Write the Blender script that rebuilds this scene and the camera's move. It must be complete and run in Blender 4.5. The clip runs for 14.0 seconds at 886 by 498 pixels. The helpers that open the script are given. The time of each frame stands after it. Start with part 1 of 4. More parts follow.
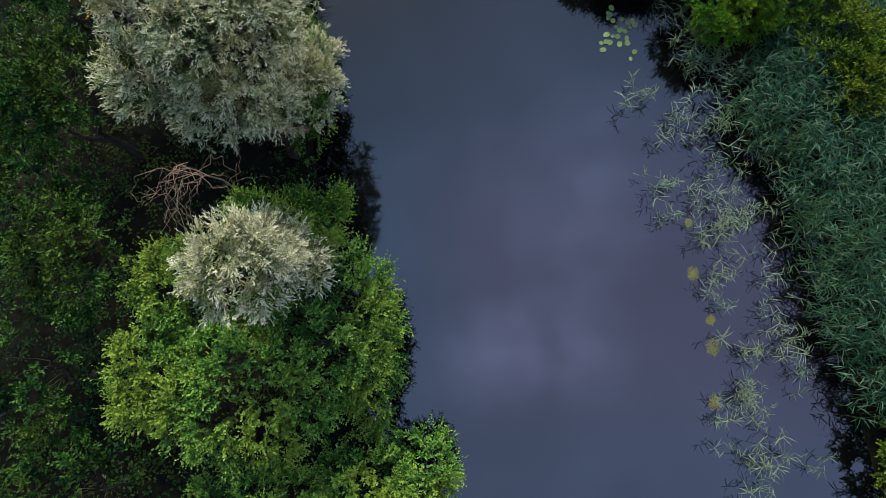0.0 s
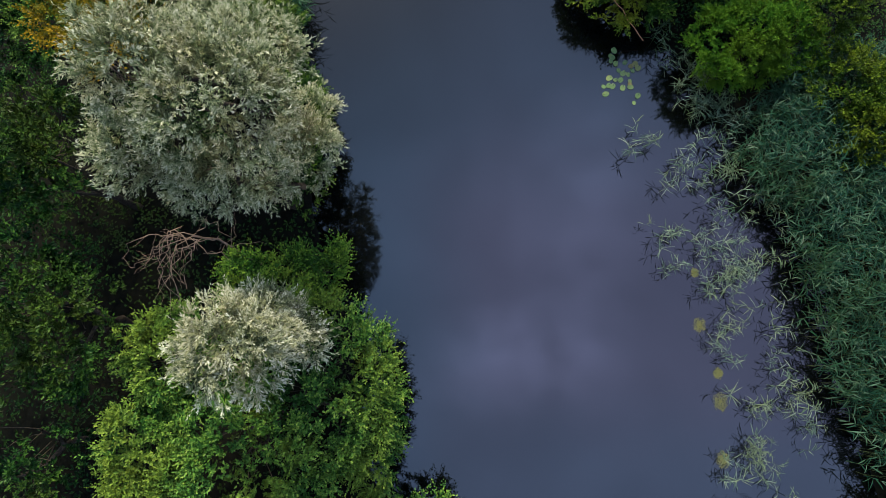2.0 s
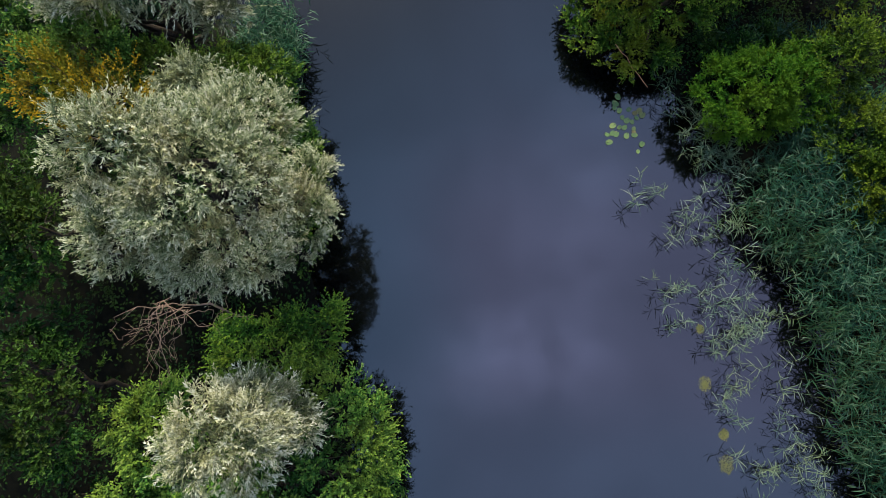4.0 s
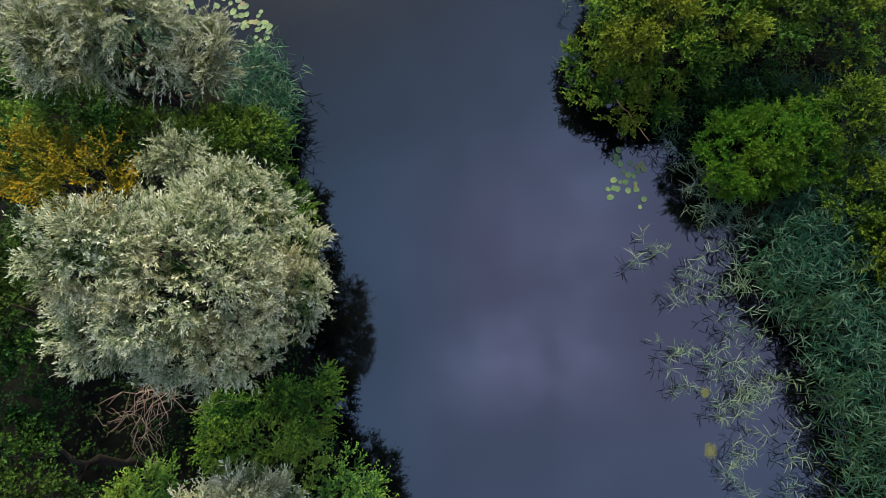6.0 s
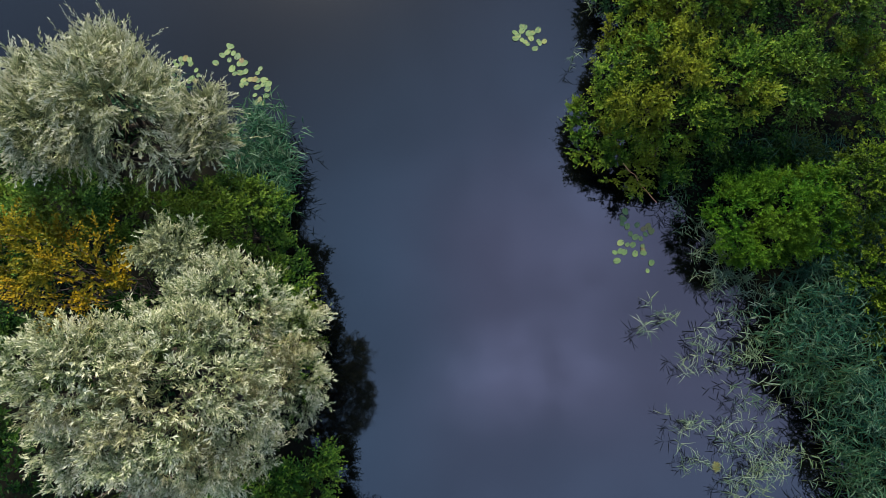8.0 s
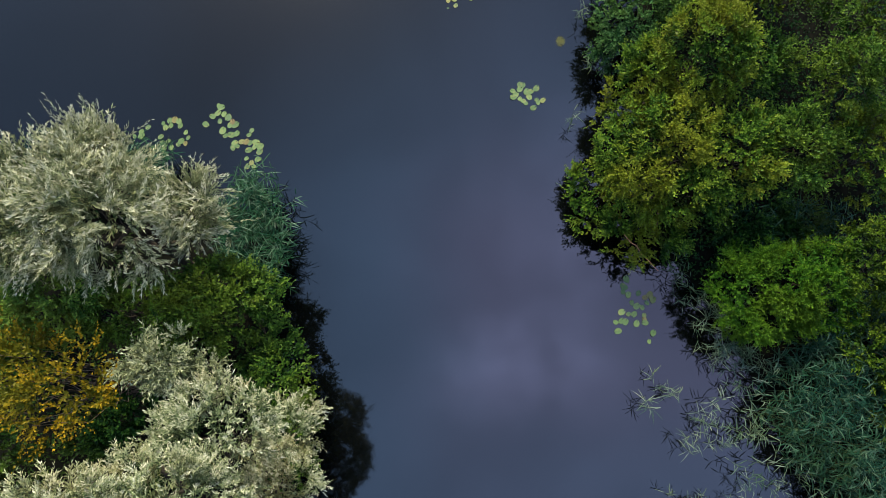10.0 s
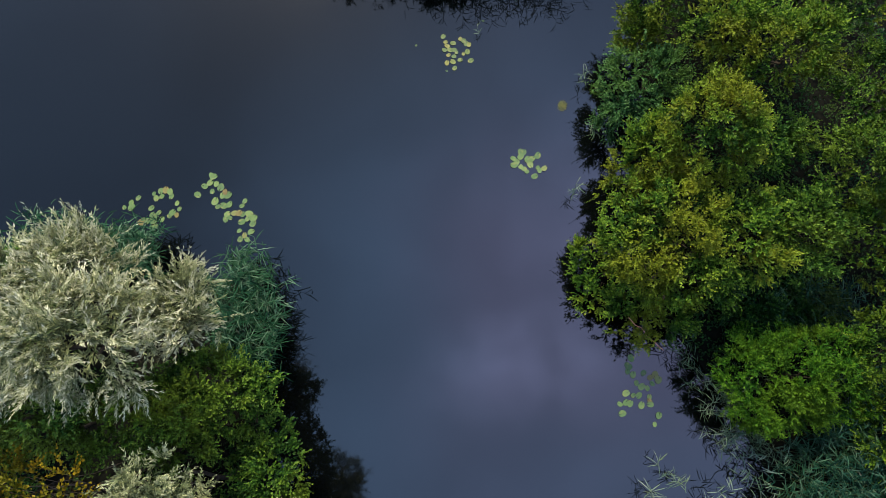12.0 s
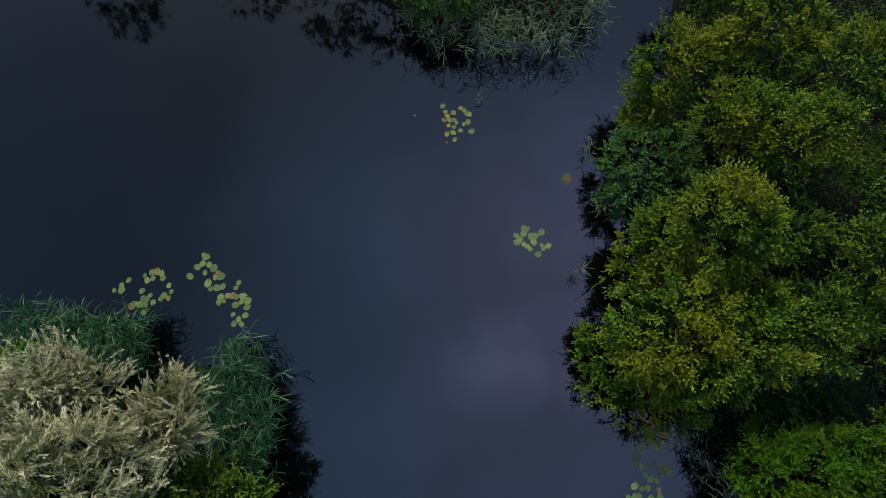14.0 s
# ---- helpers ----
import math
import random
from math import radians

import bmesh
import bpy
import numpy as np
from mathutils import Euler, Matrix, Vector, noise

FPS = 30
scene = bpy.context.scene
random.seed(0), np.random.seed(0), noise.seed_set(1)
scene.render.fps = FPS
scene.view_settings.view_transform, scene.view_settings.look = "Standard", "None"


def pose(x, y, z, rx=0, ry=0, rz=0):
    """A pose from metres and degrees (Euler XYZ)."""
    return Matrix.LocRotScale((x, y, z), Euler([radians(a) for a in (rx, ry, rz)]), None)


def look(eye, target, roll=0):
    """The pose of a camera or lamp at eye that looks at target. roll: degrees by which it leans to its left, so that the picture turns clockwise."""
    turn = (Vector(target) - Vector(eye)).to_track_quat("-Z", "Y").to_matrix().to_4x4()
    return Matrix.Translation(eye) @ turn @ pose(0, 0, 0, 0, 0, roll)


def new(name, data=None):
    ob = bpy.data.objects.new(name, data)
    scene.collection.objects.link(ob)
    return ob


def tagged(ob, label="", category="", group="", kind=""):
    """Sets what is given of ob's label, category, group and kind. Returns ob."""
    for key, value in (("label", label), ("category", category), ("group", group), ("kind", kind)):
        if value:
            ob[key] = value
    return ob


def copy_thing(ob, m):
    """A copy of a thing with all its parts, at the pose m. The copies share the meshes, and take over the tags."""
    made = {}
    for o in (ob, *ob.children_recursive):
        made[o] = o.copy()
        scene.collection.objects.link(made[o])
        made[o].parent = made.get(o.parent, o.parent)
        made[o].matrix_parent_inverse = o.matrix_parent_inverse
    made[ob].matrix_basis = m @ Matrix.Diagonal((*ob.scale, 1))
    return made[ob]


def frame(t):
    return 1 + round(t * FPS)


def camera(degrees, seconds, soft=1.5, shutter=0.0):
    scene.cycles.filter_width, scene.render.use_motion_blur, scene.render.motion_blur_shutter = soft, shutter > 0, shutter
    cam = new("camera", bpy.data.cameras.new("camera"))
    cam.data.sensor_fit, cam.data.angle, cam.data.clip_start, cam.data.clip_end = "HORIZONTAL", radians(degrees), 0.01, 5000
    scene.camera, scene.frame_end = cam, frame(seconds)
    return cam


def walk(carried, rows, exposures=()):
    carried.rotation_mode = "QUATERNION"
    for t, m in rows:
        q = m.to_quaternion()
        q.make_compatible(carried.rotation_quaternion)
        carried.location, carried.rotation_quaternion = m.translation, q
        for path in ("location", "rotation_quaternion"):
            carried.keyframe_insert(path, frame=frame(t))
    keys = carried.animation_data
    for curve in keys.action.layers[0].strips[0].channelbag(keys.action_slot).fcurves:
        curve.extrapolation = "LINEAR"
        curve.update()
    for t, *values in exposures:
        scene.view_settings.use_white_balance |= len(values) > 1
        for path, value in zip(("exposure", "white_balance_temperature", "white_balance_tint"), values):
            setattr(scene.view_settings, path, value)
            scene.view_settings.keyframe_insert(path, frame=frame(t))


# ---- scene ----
cam = camera(71.4, 14.0, soft=0.8)
PATH = [
    (0, (0.22, 0.362, 21.793), (0.226, 0.796, 19.841), 1.7),
    (0.5, (0.234, 0.79, 21.779), (0.237, 1.226, 19.827), 1.3),
    (1, (0.237, 1.224, 21.764), (0.238, 1.666, 19.813), 1.1),
    (1.5, (0.222, 1.653, 21.749), (0.223, 2.096, 19.799), 1.0),
    (2, (0.211, 2.103, 21.725), (0.213, 2.551, 19.776), 0.9),
    (2.5, (0.212, 2.581, 21.699), (0.216, 3.026, 19.749), 1.2),
    (3, (0.233, 3.087, 21.676), (0.236, 3.532, 19.727), 1.2),
    (3.2, (0.24, 3.293, 21.668), (0.241, 3.737, 19.718), 0.9),
    (5.3, (0.182, 5.438, 21.528), (0.187, 5.892, 19.58), 1.5),
    (5.5, (0.19, 5.638, 21.521), (0.196, 6.091, 19.573), 1.5),
    (6, (0.22, 6.135, 21.492), (0.228, 6.599, 19.546), 1.6),
    (6.5, (0.216, 6.629, 21.476), (0.221, 7.099, 19.532), 1.3),
    (7, (0.193, 7.139, 21.462), (0.197, 7.619, 19.521), 1.1),
    (7.5, (0.178, 7.632, 21.445), (0.183, 8.119, 19.506), 1.2),
    (8, (0.171, 8.171, 21.434), (0.173, 8.666, 19.496), 0.8),
    (8.2, (0.168, 8.42, 21.434), (0.17, 8.915, 19.496), 0.8),
    (10.3, (0.118, 11.333, 21.615), (0.133, 11.808, 19.672), 2.0),
    (10.5, (0.12, 11.611, 21.618), (0.134, 12.086, 19.676), 1.9),
    (11, (0.145, 12.312, 21.616), (0.156, 12.787, 19.673), 1.5),
    (11.5, (0.189, 13.004, 21.615), (0.195, 13.475, 19.671), 0.9),
    (12, (0.245, 13.722, 21.593), (0.252, 14.196, 19.65), 1.0),
    (12.5, (0.279, 14.456, 21.582), (0.287, 14.929, 19.639), 1.1),
    (13, (0.281, 15.218, 21.569), (0.285, 15.691, 19.626), 0.6),
    (13.5, (0.273, 15.993, 21.561), (0.276, 16.462, 19.617), 0.3),
    (14, (0.265, 16.789, 21.556), (0.268, 17.258, 19.611), 0.2),
]
SKY, SUN = 1.26, 5.0
FADE = [(0, 1.0), (12.3, 1.0), (12.8, 0.85), (13.2, 0.6), (13.6, 0.35), (14, 0.12)]
walk(cam, [(t, look(eye, target, roll)) for t, eye, target, roll in PATH], FADE)

# ---- sky, sun and exposure ----
world = bpy.data.worlds.new("sky")
scene.world = world
world.use_nodes = True
wn, wl = world.node_tree.nodes, world.node_tree.links
wn.clear()


def wnode(kind, **values):
    n = wn.new(kind)
    for key, value in values.items():
        n.inputs[key].default_value = value
    return n


sky_dir = wn.new("ShaderNodeTexCoord")
clear_sky = wn.new("ShaderNodeTexSky")
clear_sky.sky_type, clear_sky.sun_disc = "NISHITA", False
clear_sky.sun_elevation, clear_sky.sun_rotation = radians(42), radians(-15)
clear_sky.air_density, clear_sky.dust_density = 1.0, 1.5
# a thin part of the cloud deck, near the zenith, through which most of the light comes
thin = wn.new("ShaderNodeVectorMath")
thin.operation = "DOT_PRODUCT"
thin.inputs[1].default_value = Vector((0.25, 0.03, 1.0)).normalized()
glow = wnode("ShaderNodeMapRange", **{"From Min": 0.71, "From Max": 1.0, "To Min": 0.31, "To Max": 1.11})
glow.interpolation_type = "SMOOTHSTEP"
billow = wnode("ShaderNodeTexNoise", Scale=3.6, Detail=3.0, Roughness=0.48, Distortion=0.35)
billow_range = wnode("ShaderNodeMapRange", **{"From Min": 0.38, "From Max": 0.68, "To Min": 0.92, "To Max": 1.12})
billow_range.interpolation_type = "SMOOTHSTEP"
shift = wn.new("ShaderNodeVectorMath")
shift.operation = "ADD"
shift.inputs[1].default_value = (3.1, 1.7, 0.4)
# ragged brighter gaps in that deck: centre, half widths and strength, on a flat cloud layer
flat = wn.new("ShaderNodeVectorMath")
flat.operation = "DIVIDE"
axes = wn.new("ShaderNodeSeparateXYZ")
height = wn.new("ShaderNodeMath")
height.operation = "MAXIMUM"
height.inputs[1].default_value = 0.08
spread_z = wn.new("ShaderNodeCombineXYZ")
warp = wnode("ShaderNodeTexNoise", Scale=5.0, Detail=5.0, Roughness=0.55)
warp_size = wn.new("ShaderNodeVectorMath")
warp_size.operation = "MULTIPLY_ADD"
warp_size.inputs[1].default_value, warp_size.inputs[2].default_value = (0.12, 0.12, 0.0), (-0.06, -0.06, 0.0)
warped = wn.new("ShaderNodeVectorMath")
warped.operation = "ADD"
wl.new(sky_dir.outputs["Generated"], axes.inputs[0])
wl.new(axes.outputs["Z"], height.inputs[0])
for k in range(3):
    wl.new(height.outputs[0], spread_z.inputs[k])
wl.new(sky_dir.outputs["Generated"], flat.inputs[0])
wl.new(spread_z.outputs[0], flat.inputs[1])
wl.new(flat.outputs[0], warp.inputs["Vector"])
wl.new(warp.outputs["Color"], warp_size.inputs[0])
wl.new(flat.outputs[0], warped.inputs[0])
wl.new(warp_size.outputs[0], warped.inputs[1])
gaps = []
for u, w, wide, deep, amount in ((0.125, 0.058, 0.24, 0.16, 0.46), (0.115, 0.075, 0.11, 0.08, 0.26), (0.175, 0.050, 0.11, 0.08, 0.22), (0.21, 0.17, 0.16, 0.14, 0.20), (0.25, 0.38, 0.20, 0.34, 0.20), (0.24, 0.16, 0.55, 0.5, 0.12)):
    off = wn.new("ShaderNodeVectorMath")
    off.operation = "SUBTRACT"
    off.inputs[1].default_value = (u, w, 1.0)
    shape = wn.new("ShaderNodeVectorMath")
    shape.operation = "DIVIDE"
    shape.inputs[1].default_value = (wide, deep, 1.0)
    reach = wn.new("ShaderNodeVectorMath")
    reach.operation = "LENGTH"
    gap = wnode("ShaderNodeMapRange", **{"From Min": 0.0, "From Max": 1.0, "To Min": amount, "To Max": 0.0})
    gap.interpolation_type = "SMOOTHERSTEP"
    wl.new(warped.outputs[0], off.inputs[0])
    wl.new(off.outputs[0], shape.inputs[0])
    wl.new(shape.outputs[0], reach.inputs[0])
    wl.new(reach.outputs["Value"], gap.inputs["Value"])
    total = wn.new("ShaderNodeMath")
    total.inputs[0].default_value = 0.0
    wl.new(gap.outputs["Result"], total.inputs[1])
    if gaps:
        wl.new(gaps[-1].outputs[0], total.inputs[0])
    gaps.append(total)
wisp = wnode("ShaderNodeTexNoise", Scale=9.0, Detail=5.0, Roughness=0.52)
wisp_range = wnode("ShaderNodeMapRange", **{"From Min": 0.32, "From Max": 0.68, "To Min": 0.35, "To Max": 1.65})
wl.new(flat.outputs[0], wisp.inputs["Vector"])
wl.new(wisp.outputs["Fac"], wisp_range.inputs["Value"])
gap_light = wn.new("ShaderNodeMath")
gap_light.operation = "MULTIPLY"
hue_mix = wn.new("ShaderNodeMix")
hue_mix.data_type = "RGBA"
hue_mix.inputs[6].default_value = (0.47, 0.78, 1.38, 1)
hue_mix.inputs[7].default_value = (0.675, 0.765, 1.37, 1)
bright = wn.new("ShaderNodeMath")
bright.operation = "MULTIPLY"
cloud = wn.new("ShaderNodeVectorMath")
cloud.operation = "SCALE"
blend = wn.new("ShaderNodeMix")
blend.data_type = "RGBA"
blend.inputs[0].default_value = 0.82
dim = wn.new("ShaderNodeVectorMath")
dim.operation = "SCALE"
dim.inputs[3].default_value = 0.12
back = wnode("ShaderNodeBackground", Strength=SKY)
out = wn.new("ShaderNodeOutputWorld")
wl.new(sky_dir.outputs["Generated"], thin.inputs[0])
wl.new(thin.outputs["Value"], glow.inputs["Value"])
wl.new(sky_dir.outputs["Generated"], shift.inputs[0])
wl.new(shift.outputs[0], billow.inputs["Vector"])
wl.new(billow.outputs["Fac"], billow_range.inputs["Value"])
side = wnode("ShaderNodeMapRange", **{"From Min": -0.15, "From Max": 0.12})
side.interpolation_type = "SMOOTHSTEP"
side_axes = wn.new("ShaderNodeSeparateXYZ")
wl.new(warped.outputs[0], side_axes.inputs[0])
wl.new(side_axes.outputs["X"], side.inputs["Value"])
ahead = wnode("ShaderNodeMapRange", **{"From Min": 0.22, "From Max": 0.60, "To Min": 1.0, "To Max": 0.25})
ahead.interpolation_type = "SMOOTHSTEP"
hue_fac = wn.new("ShaderNodeMath")
hue_fac.operation = "MULTIPLY"
wl.new(side_axes.outputs["Y"], ahead.inputs["Value"])
wl.new(side.outputs["Result"], hue_fac.inputs[0])
wl.new(ahead.outputs["Result"], hue_fac.inputs[1])
behind = wnode("ShaderNodeMapRange", **{"From Min": -0.14, "From Max": 0.05, "To Min": 0.45, "To Max": 1.0})
behind.interpolation_type = "SMOOTHSTEP"
hue_share = wn.new("ShaderNodeMath")
hue_share.operation = "MULTIPLY"
wl.new(side_axes.outputs["Y"], behind.inputs["Value"])
wl.new(hue_fac.outputs[0], hue_share.inputs[0])
wl.new(behind.outputs["Result"], hue_share.inputs[1])
wl.new(hue_share.outputs[0], hue_mix.inputs[0])
wl.new(glow.outputs["Result"], bright.inputs[0])
wl.new(billow_range.outputs["Result"], gap_light.inputs[0])
gap_sum = wn.new("ShaderNodeMath")
gap_sum.operation = "MULTIPLY_ADD"
gap_sum.inputs[2].default_value = 1.0
wl.new(gaps[-1].outputs[0], gap_sum.inputs[0])
wl.new(wisp_range.outputs["Result"], gap_sum.inputs[1])
wl.new(gap_sum.outputs[0], gap_light.inputs[1])
wl.new(gap_light.outputs[0], bright.inputs[1])

wl.new(hue_mix.outputs[2], cloud.inputs[0])
wl.new(bright.outputs[0], cloud.inputs[3])
wl.new(clear_sky.outputs[0], dim.inputs[0])
wl.new(dim.outputs[0], blend.inputs[6])
wl.new(cloud.outputs[0], blend.inputs[7])
wl.new(blend.outputs[2], back.inputs["Color"])
wl.new(back.outputs[0], out.inputs[0])

sun = new("sun", bpy.data.lights.new("sun", "SUN"))
sun.data.energy, sun.data.angle, sun.data.color = SUN, radians(13), (1.0, 0.94, 0.78)
sun.matrix_world = look((-28, 106, 100), (0, 0, 0))

# ---- materials ----


def principled(name, rough, spec=0.5):
    m = bpy.data.materials.new(name)
    m.use_nodes = True
    b = m.node_tree.nodes["Principled BSDF"]
    b.inputs["Roughness"].default_value = rough
    b.inputs["Specular IOR Level"].default_value = spec
    return m, m.node_tree.nodes, m.node_tree.links, b


def ramp_node(nodes, stops):
    r = nodes.new("ShaderNodeValToRGB")
    while len(r.color_ramp.elements) < len(stops):
        r.color_ramp.elements.new(0.5)
    for e, (at, c) in zip(r.color_ramp.elements, stops):
        e.position, e.color = at, (*c, 1)
    return r


def leaf_material(name, shades, patch, patch_share=0.5, rough=0.5, through_light=0.3, patch_size=0.5):
    """Leaves: a shade for each twig and leaf out of shades, with dark ones standing for shade inside crowns, and wide
    patches of another tint.
    """
    m, nodes, links, b = principled(name, rough, 0.06)
    geo = nodes.new("ShaderNodeNewGeometry")
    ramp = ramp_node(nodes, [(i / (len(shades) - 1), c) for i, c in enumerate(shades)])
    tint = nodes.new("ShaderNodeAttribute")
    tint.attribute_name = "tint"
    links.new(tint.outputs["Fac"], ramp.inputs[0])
    noi = nodes.new("ShaderNodeTexNoise")
    noi.inputs["Scale"].default_value, noi.inputs["Detail"].default_value = patch_size, 3.0
    links.new(geo.outputs["Position"], noi.inputs["Vector"])
    fac = nodes.new("ShaderNodeMapRange")
    fac.inputs["From Min"].default_value, fac.inputs["From Max"].default_value = 0.45, 0.62
    fac.inputs["To Max"].default_value = patch_share
    links.new(noi.outputs["Fac"], fac.inputs["Value"])
    mix = nodes.new("ShaderNodeMix")
    mix.data_type = "RGBA"
    mix.inputs[7].default_value = (*patch, 1)
    links.new(fac.outputs["Result"], mix.inputs[0])
    links.new(ramp.outputs[0], mix.inputs[6])
    fine = nodes.new("ShaderNodeTexNoise")
    fine.inputs["Scale"].default_value = 40.0
    links.new(geo.outputs["Position"], fine.inputs["Vector"])
    vary = nodes.new("ShaderNodeMapRange")
    vary.inputs["To Min"].default_value, vary.inputs["To Max"].default_value = 0.75, 1.25
    links.new(fine.outputs["Fac"], vary.inputs["Value"])
    tone = nodes.new("ShaderNodeVectorMath")
    tone.operation = "SCALE"
    links.new(mix.outputs[2], tone.inputs[0])
    links.new(vary.outputs["Result"], tone.inputs[3])
    links.new(tone.outputs[0], b.inputs["Base Color"])
    lit = nodes.new("ShaderNodeBsdfTranslucent")
    links.new(tone.outputs[0], lit.inputs["Color"])
    both = nodes.new("ShaderNodeMixShader")
    both.inputs[0].default_value = through_light
    links.new(b.outputs[0], both.inputs[1])
    links.new(lit.outputs[0], both.inputs[2])
    links.new(both.outputs[0], nodes["Material Output"].inputs[0])
    return m


def rough_material(name, low, high, scale, rough=0.9, bump=0.4):
    m, nodes, links, b = principled(name, rough, 0.05)
    geo = nodes.new("ShaderNodeNewGeometry")
    noi = nodes.new("ShaderNodeTexNoise")
    noi.inputs["Scale"].default_value, noi.inputs["Detail"].default_value = scale, 8.0
    links.new(geo.outputs["Position"], noi.inputs["Vector"])
    ramp = ramp_node(nodes, [(0.3, low), (0.7, high)])
    links.new(noi.outputs["Fac"], ramp.inputs[0])
    links.new(ramp.outputs[0], b.inputs["Base Color"])
    bmp = nodes.new("ShaderNodeBump")
    bmp.inputs["Strength"].default_value, bmp.inputs["Distance"].default_value = bump, 0.05
    links.new(noi.outputs["Fac"], bmp.inputs["Height"])
    links.new(bmp.outputs[0], b.inputs["Normal"])
    return m


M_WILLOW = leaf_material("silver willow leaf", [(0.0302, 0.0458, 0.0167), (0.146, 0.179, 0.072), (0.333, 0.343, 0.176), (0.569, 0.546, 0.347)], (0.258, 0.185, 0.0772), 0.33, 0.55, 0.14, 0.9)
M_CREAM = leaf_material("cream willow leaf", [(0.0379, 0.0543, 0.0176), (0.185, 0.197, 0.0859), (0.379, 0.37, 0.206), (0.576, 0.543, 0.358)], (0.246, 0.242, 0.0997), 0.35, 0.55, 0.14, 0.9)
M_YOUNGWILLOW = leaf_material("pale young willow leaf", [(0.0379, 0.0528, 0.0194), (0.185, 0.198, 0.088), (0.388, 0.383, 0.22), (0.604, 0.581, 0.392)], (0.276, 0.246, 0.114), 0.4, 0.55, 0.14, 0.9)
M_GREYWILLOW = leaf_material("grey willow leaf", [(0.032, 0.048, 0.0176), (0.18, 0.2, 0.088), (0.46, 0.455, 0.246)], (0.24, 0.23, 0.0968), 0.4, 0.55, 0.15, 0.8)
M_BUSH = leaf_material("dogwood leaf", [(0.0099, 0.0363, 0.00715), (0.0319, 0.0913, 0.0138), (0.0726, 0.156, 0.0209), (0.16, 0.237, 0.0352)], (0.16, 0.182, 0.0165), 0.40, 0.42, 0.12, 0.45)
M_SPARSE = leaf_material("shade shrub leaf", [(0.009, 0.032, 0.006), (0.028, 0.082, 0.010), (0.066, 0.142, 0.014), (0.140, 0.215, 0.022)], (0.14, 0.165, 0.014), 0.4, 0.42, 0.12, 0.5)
# thicket leaves coloured dark for the shade behind and under the trees
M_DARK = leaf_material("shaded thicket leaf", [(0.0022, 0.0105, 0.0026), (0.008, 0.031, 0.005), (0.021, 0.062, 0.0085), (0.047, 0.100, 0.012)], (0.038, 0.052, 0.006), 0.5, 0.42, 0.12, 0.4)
M_YELLOW = leaf_material("autumn leaf", [(0.037, 0.0467, 0.00528), (0.155, 0.106, 0.00453), (0.274, 0.162, 0.00604), (0.34, 0.207, 0.00828)], (0.0959, 0.102, 0.00679), 0.6, 0.45, 0.2, 0.7)
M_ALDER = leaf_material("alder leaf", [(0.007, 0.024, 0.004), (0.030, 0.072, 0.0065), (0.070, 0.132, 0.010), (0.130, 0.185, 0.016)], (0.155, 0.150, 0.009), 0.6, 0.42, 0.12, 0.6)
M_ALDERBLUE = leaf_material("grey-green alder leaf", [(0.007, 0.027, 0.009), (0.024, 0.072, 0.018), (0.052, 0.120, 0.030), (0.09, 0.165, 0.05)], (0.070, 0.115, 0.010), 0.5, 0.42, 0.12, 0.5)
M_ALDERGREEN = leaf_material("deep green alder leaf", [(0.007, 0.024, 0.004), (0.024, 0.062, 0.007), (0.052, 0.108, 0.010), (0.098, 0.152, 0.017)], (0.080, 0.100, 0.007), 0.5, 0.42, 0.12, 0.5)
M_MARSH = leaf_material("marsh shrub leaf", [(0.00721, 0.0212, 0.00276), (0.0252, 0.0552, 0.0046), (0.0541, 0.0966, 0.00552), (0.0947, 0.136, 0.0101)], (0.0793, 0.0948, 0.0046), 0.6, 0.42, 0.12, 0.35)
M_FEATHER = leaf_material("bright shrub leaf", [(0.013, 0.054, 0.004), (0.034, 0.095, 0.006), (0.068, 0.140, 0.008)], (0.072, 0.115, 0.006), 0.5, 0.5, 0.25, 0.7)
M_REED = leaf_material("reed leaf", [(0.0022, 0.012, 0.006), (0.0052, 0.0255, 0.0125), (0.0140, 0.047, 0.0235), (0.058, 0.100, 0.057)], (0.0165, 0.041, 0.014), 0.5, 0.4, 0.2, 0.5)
M_LUSHREED = leaf_material("lush reed leaf", [(0.0020, 0.012, 0.005), (0.0062, 0.032, 0.0125), (0.020, 0.066, 0.028), (0.085, 0.14, 0.078)], (0.0158, 0.045, 0.013), 0.5, 0.4, 0.2, 0.5)
M_PALEREED = leaf_material("pale reed leaf", [(0.030, 0.058, 0.032), (0.070, 0.108, 0.062), (0.150, 0.182, 0.112)], (0.105, 0.128, 0.045), 0.5, 0.45, 0.2, 0.8)
M_FARREED = leaf_material("dull reed leaf", [(0.02, 0.045, 0.022), (0.05, 0.08, 0.045), (0.12, 0.15, 0.095)], (0.06, 0.085, 0.03), 0.5, 0.45, 0.2, 0.8)
M_BARK = rough_material("bark", (0.02, 0.016, 0.011), (0.06, 0.047, 0.033), 14)
M_TWIG = rough_material("dead twig bark", (0.11, 0.074, 0.052), (0.235, 0.165, 0.12), 20)
M_REDTWIG = rough_material("reddish stick bark", (0.36, 0.13, 0.075), (0.52, 0.23, 0.14), 20)
M_CULM = rough_material("reed stem", (0.025, 0.040, 0.016), (0.055, 0.07, 0.03), 20)
# near-black, so that ground seen through crowns carries their shade in its colour
M_SOIL = rough_material("wet soil and litter, darkened for shade", (0.002, 0.0022, 0.0013), (0.006, 0.006, 0.0034), 3.5)
M_ALGAE = leaf_material("floating weed", [(0.075, 0.080, 0.026), (0.108, 0.108, 0.036), (0.14, 0.135, 0.050)], (0.085, 0.088, 0.030), 0.5, 0.6, 0.2, 1.5)


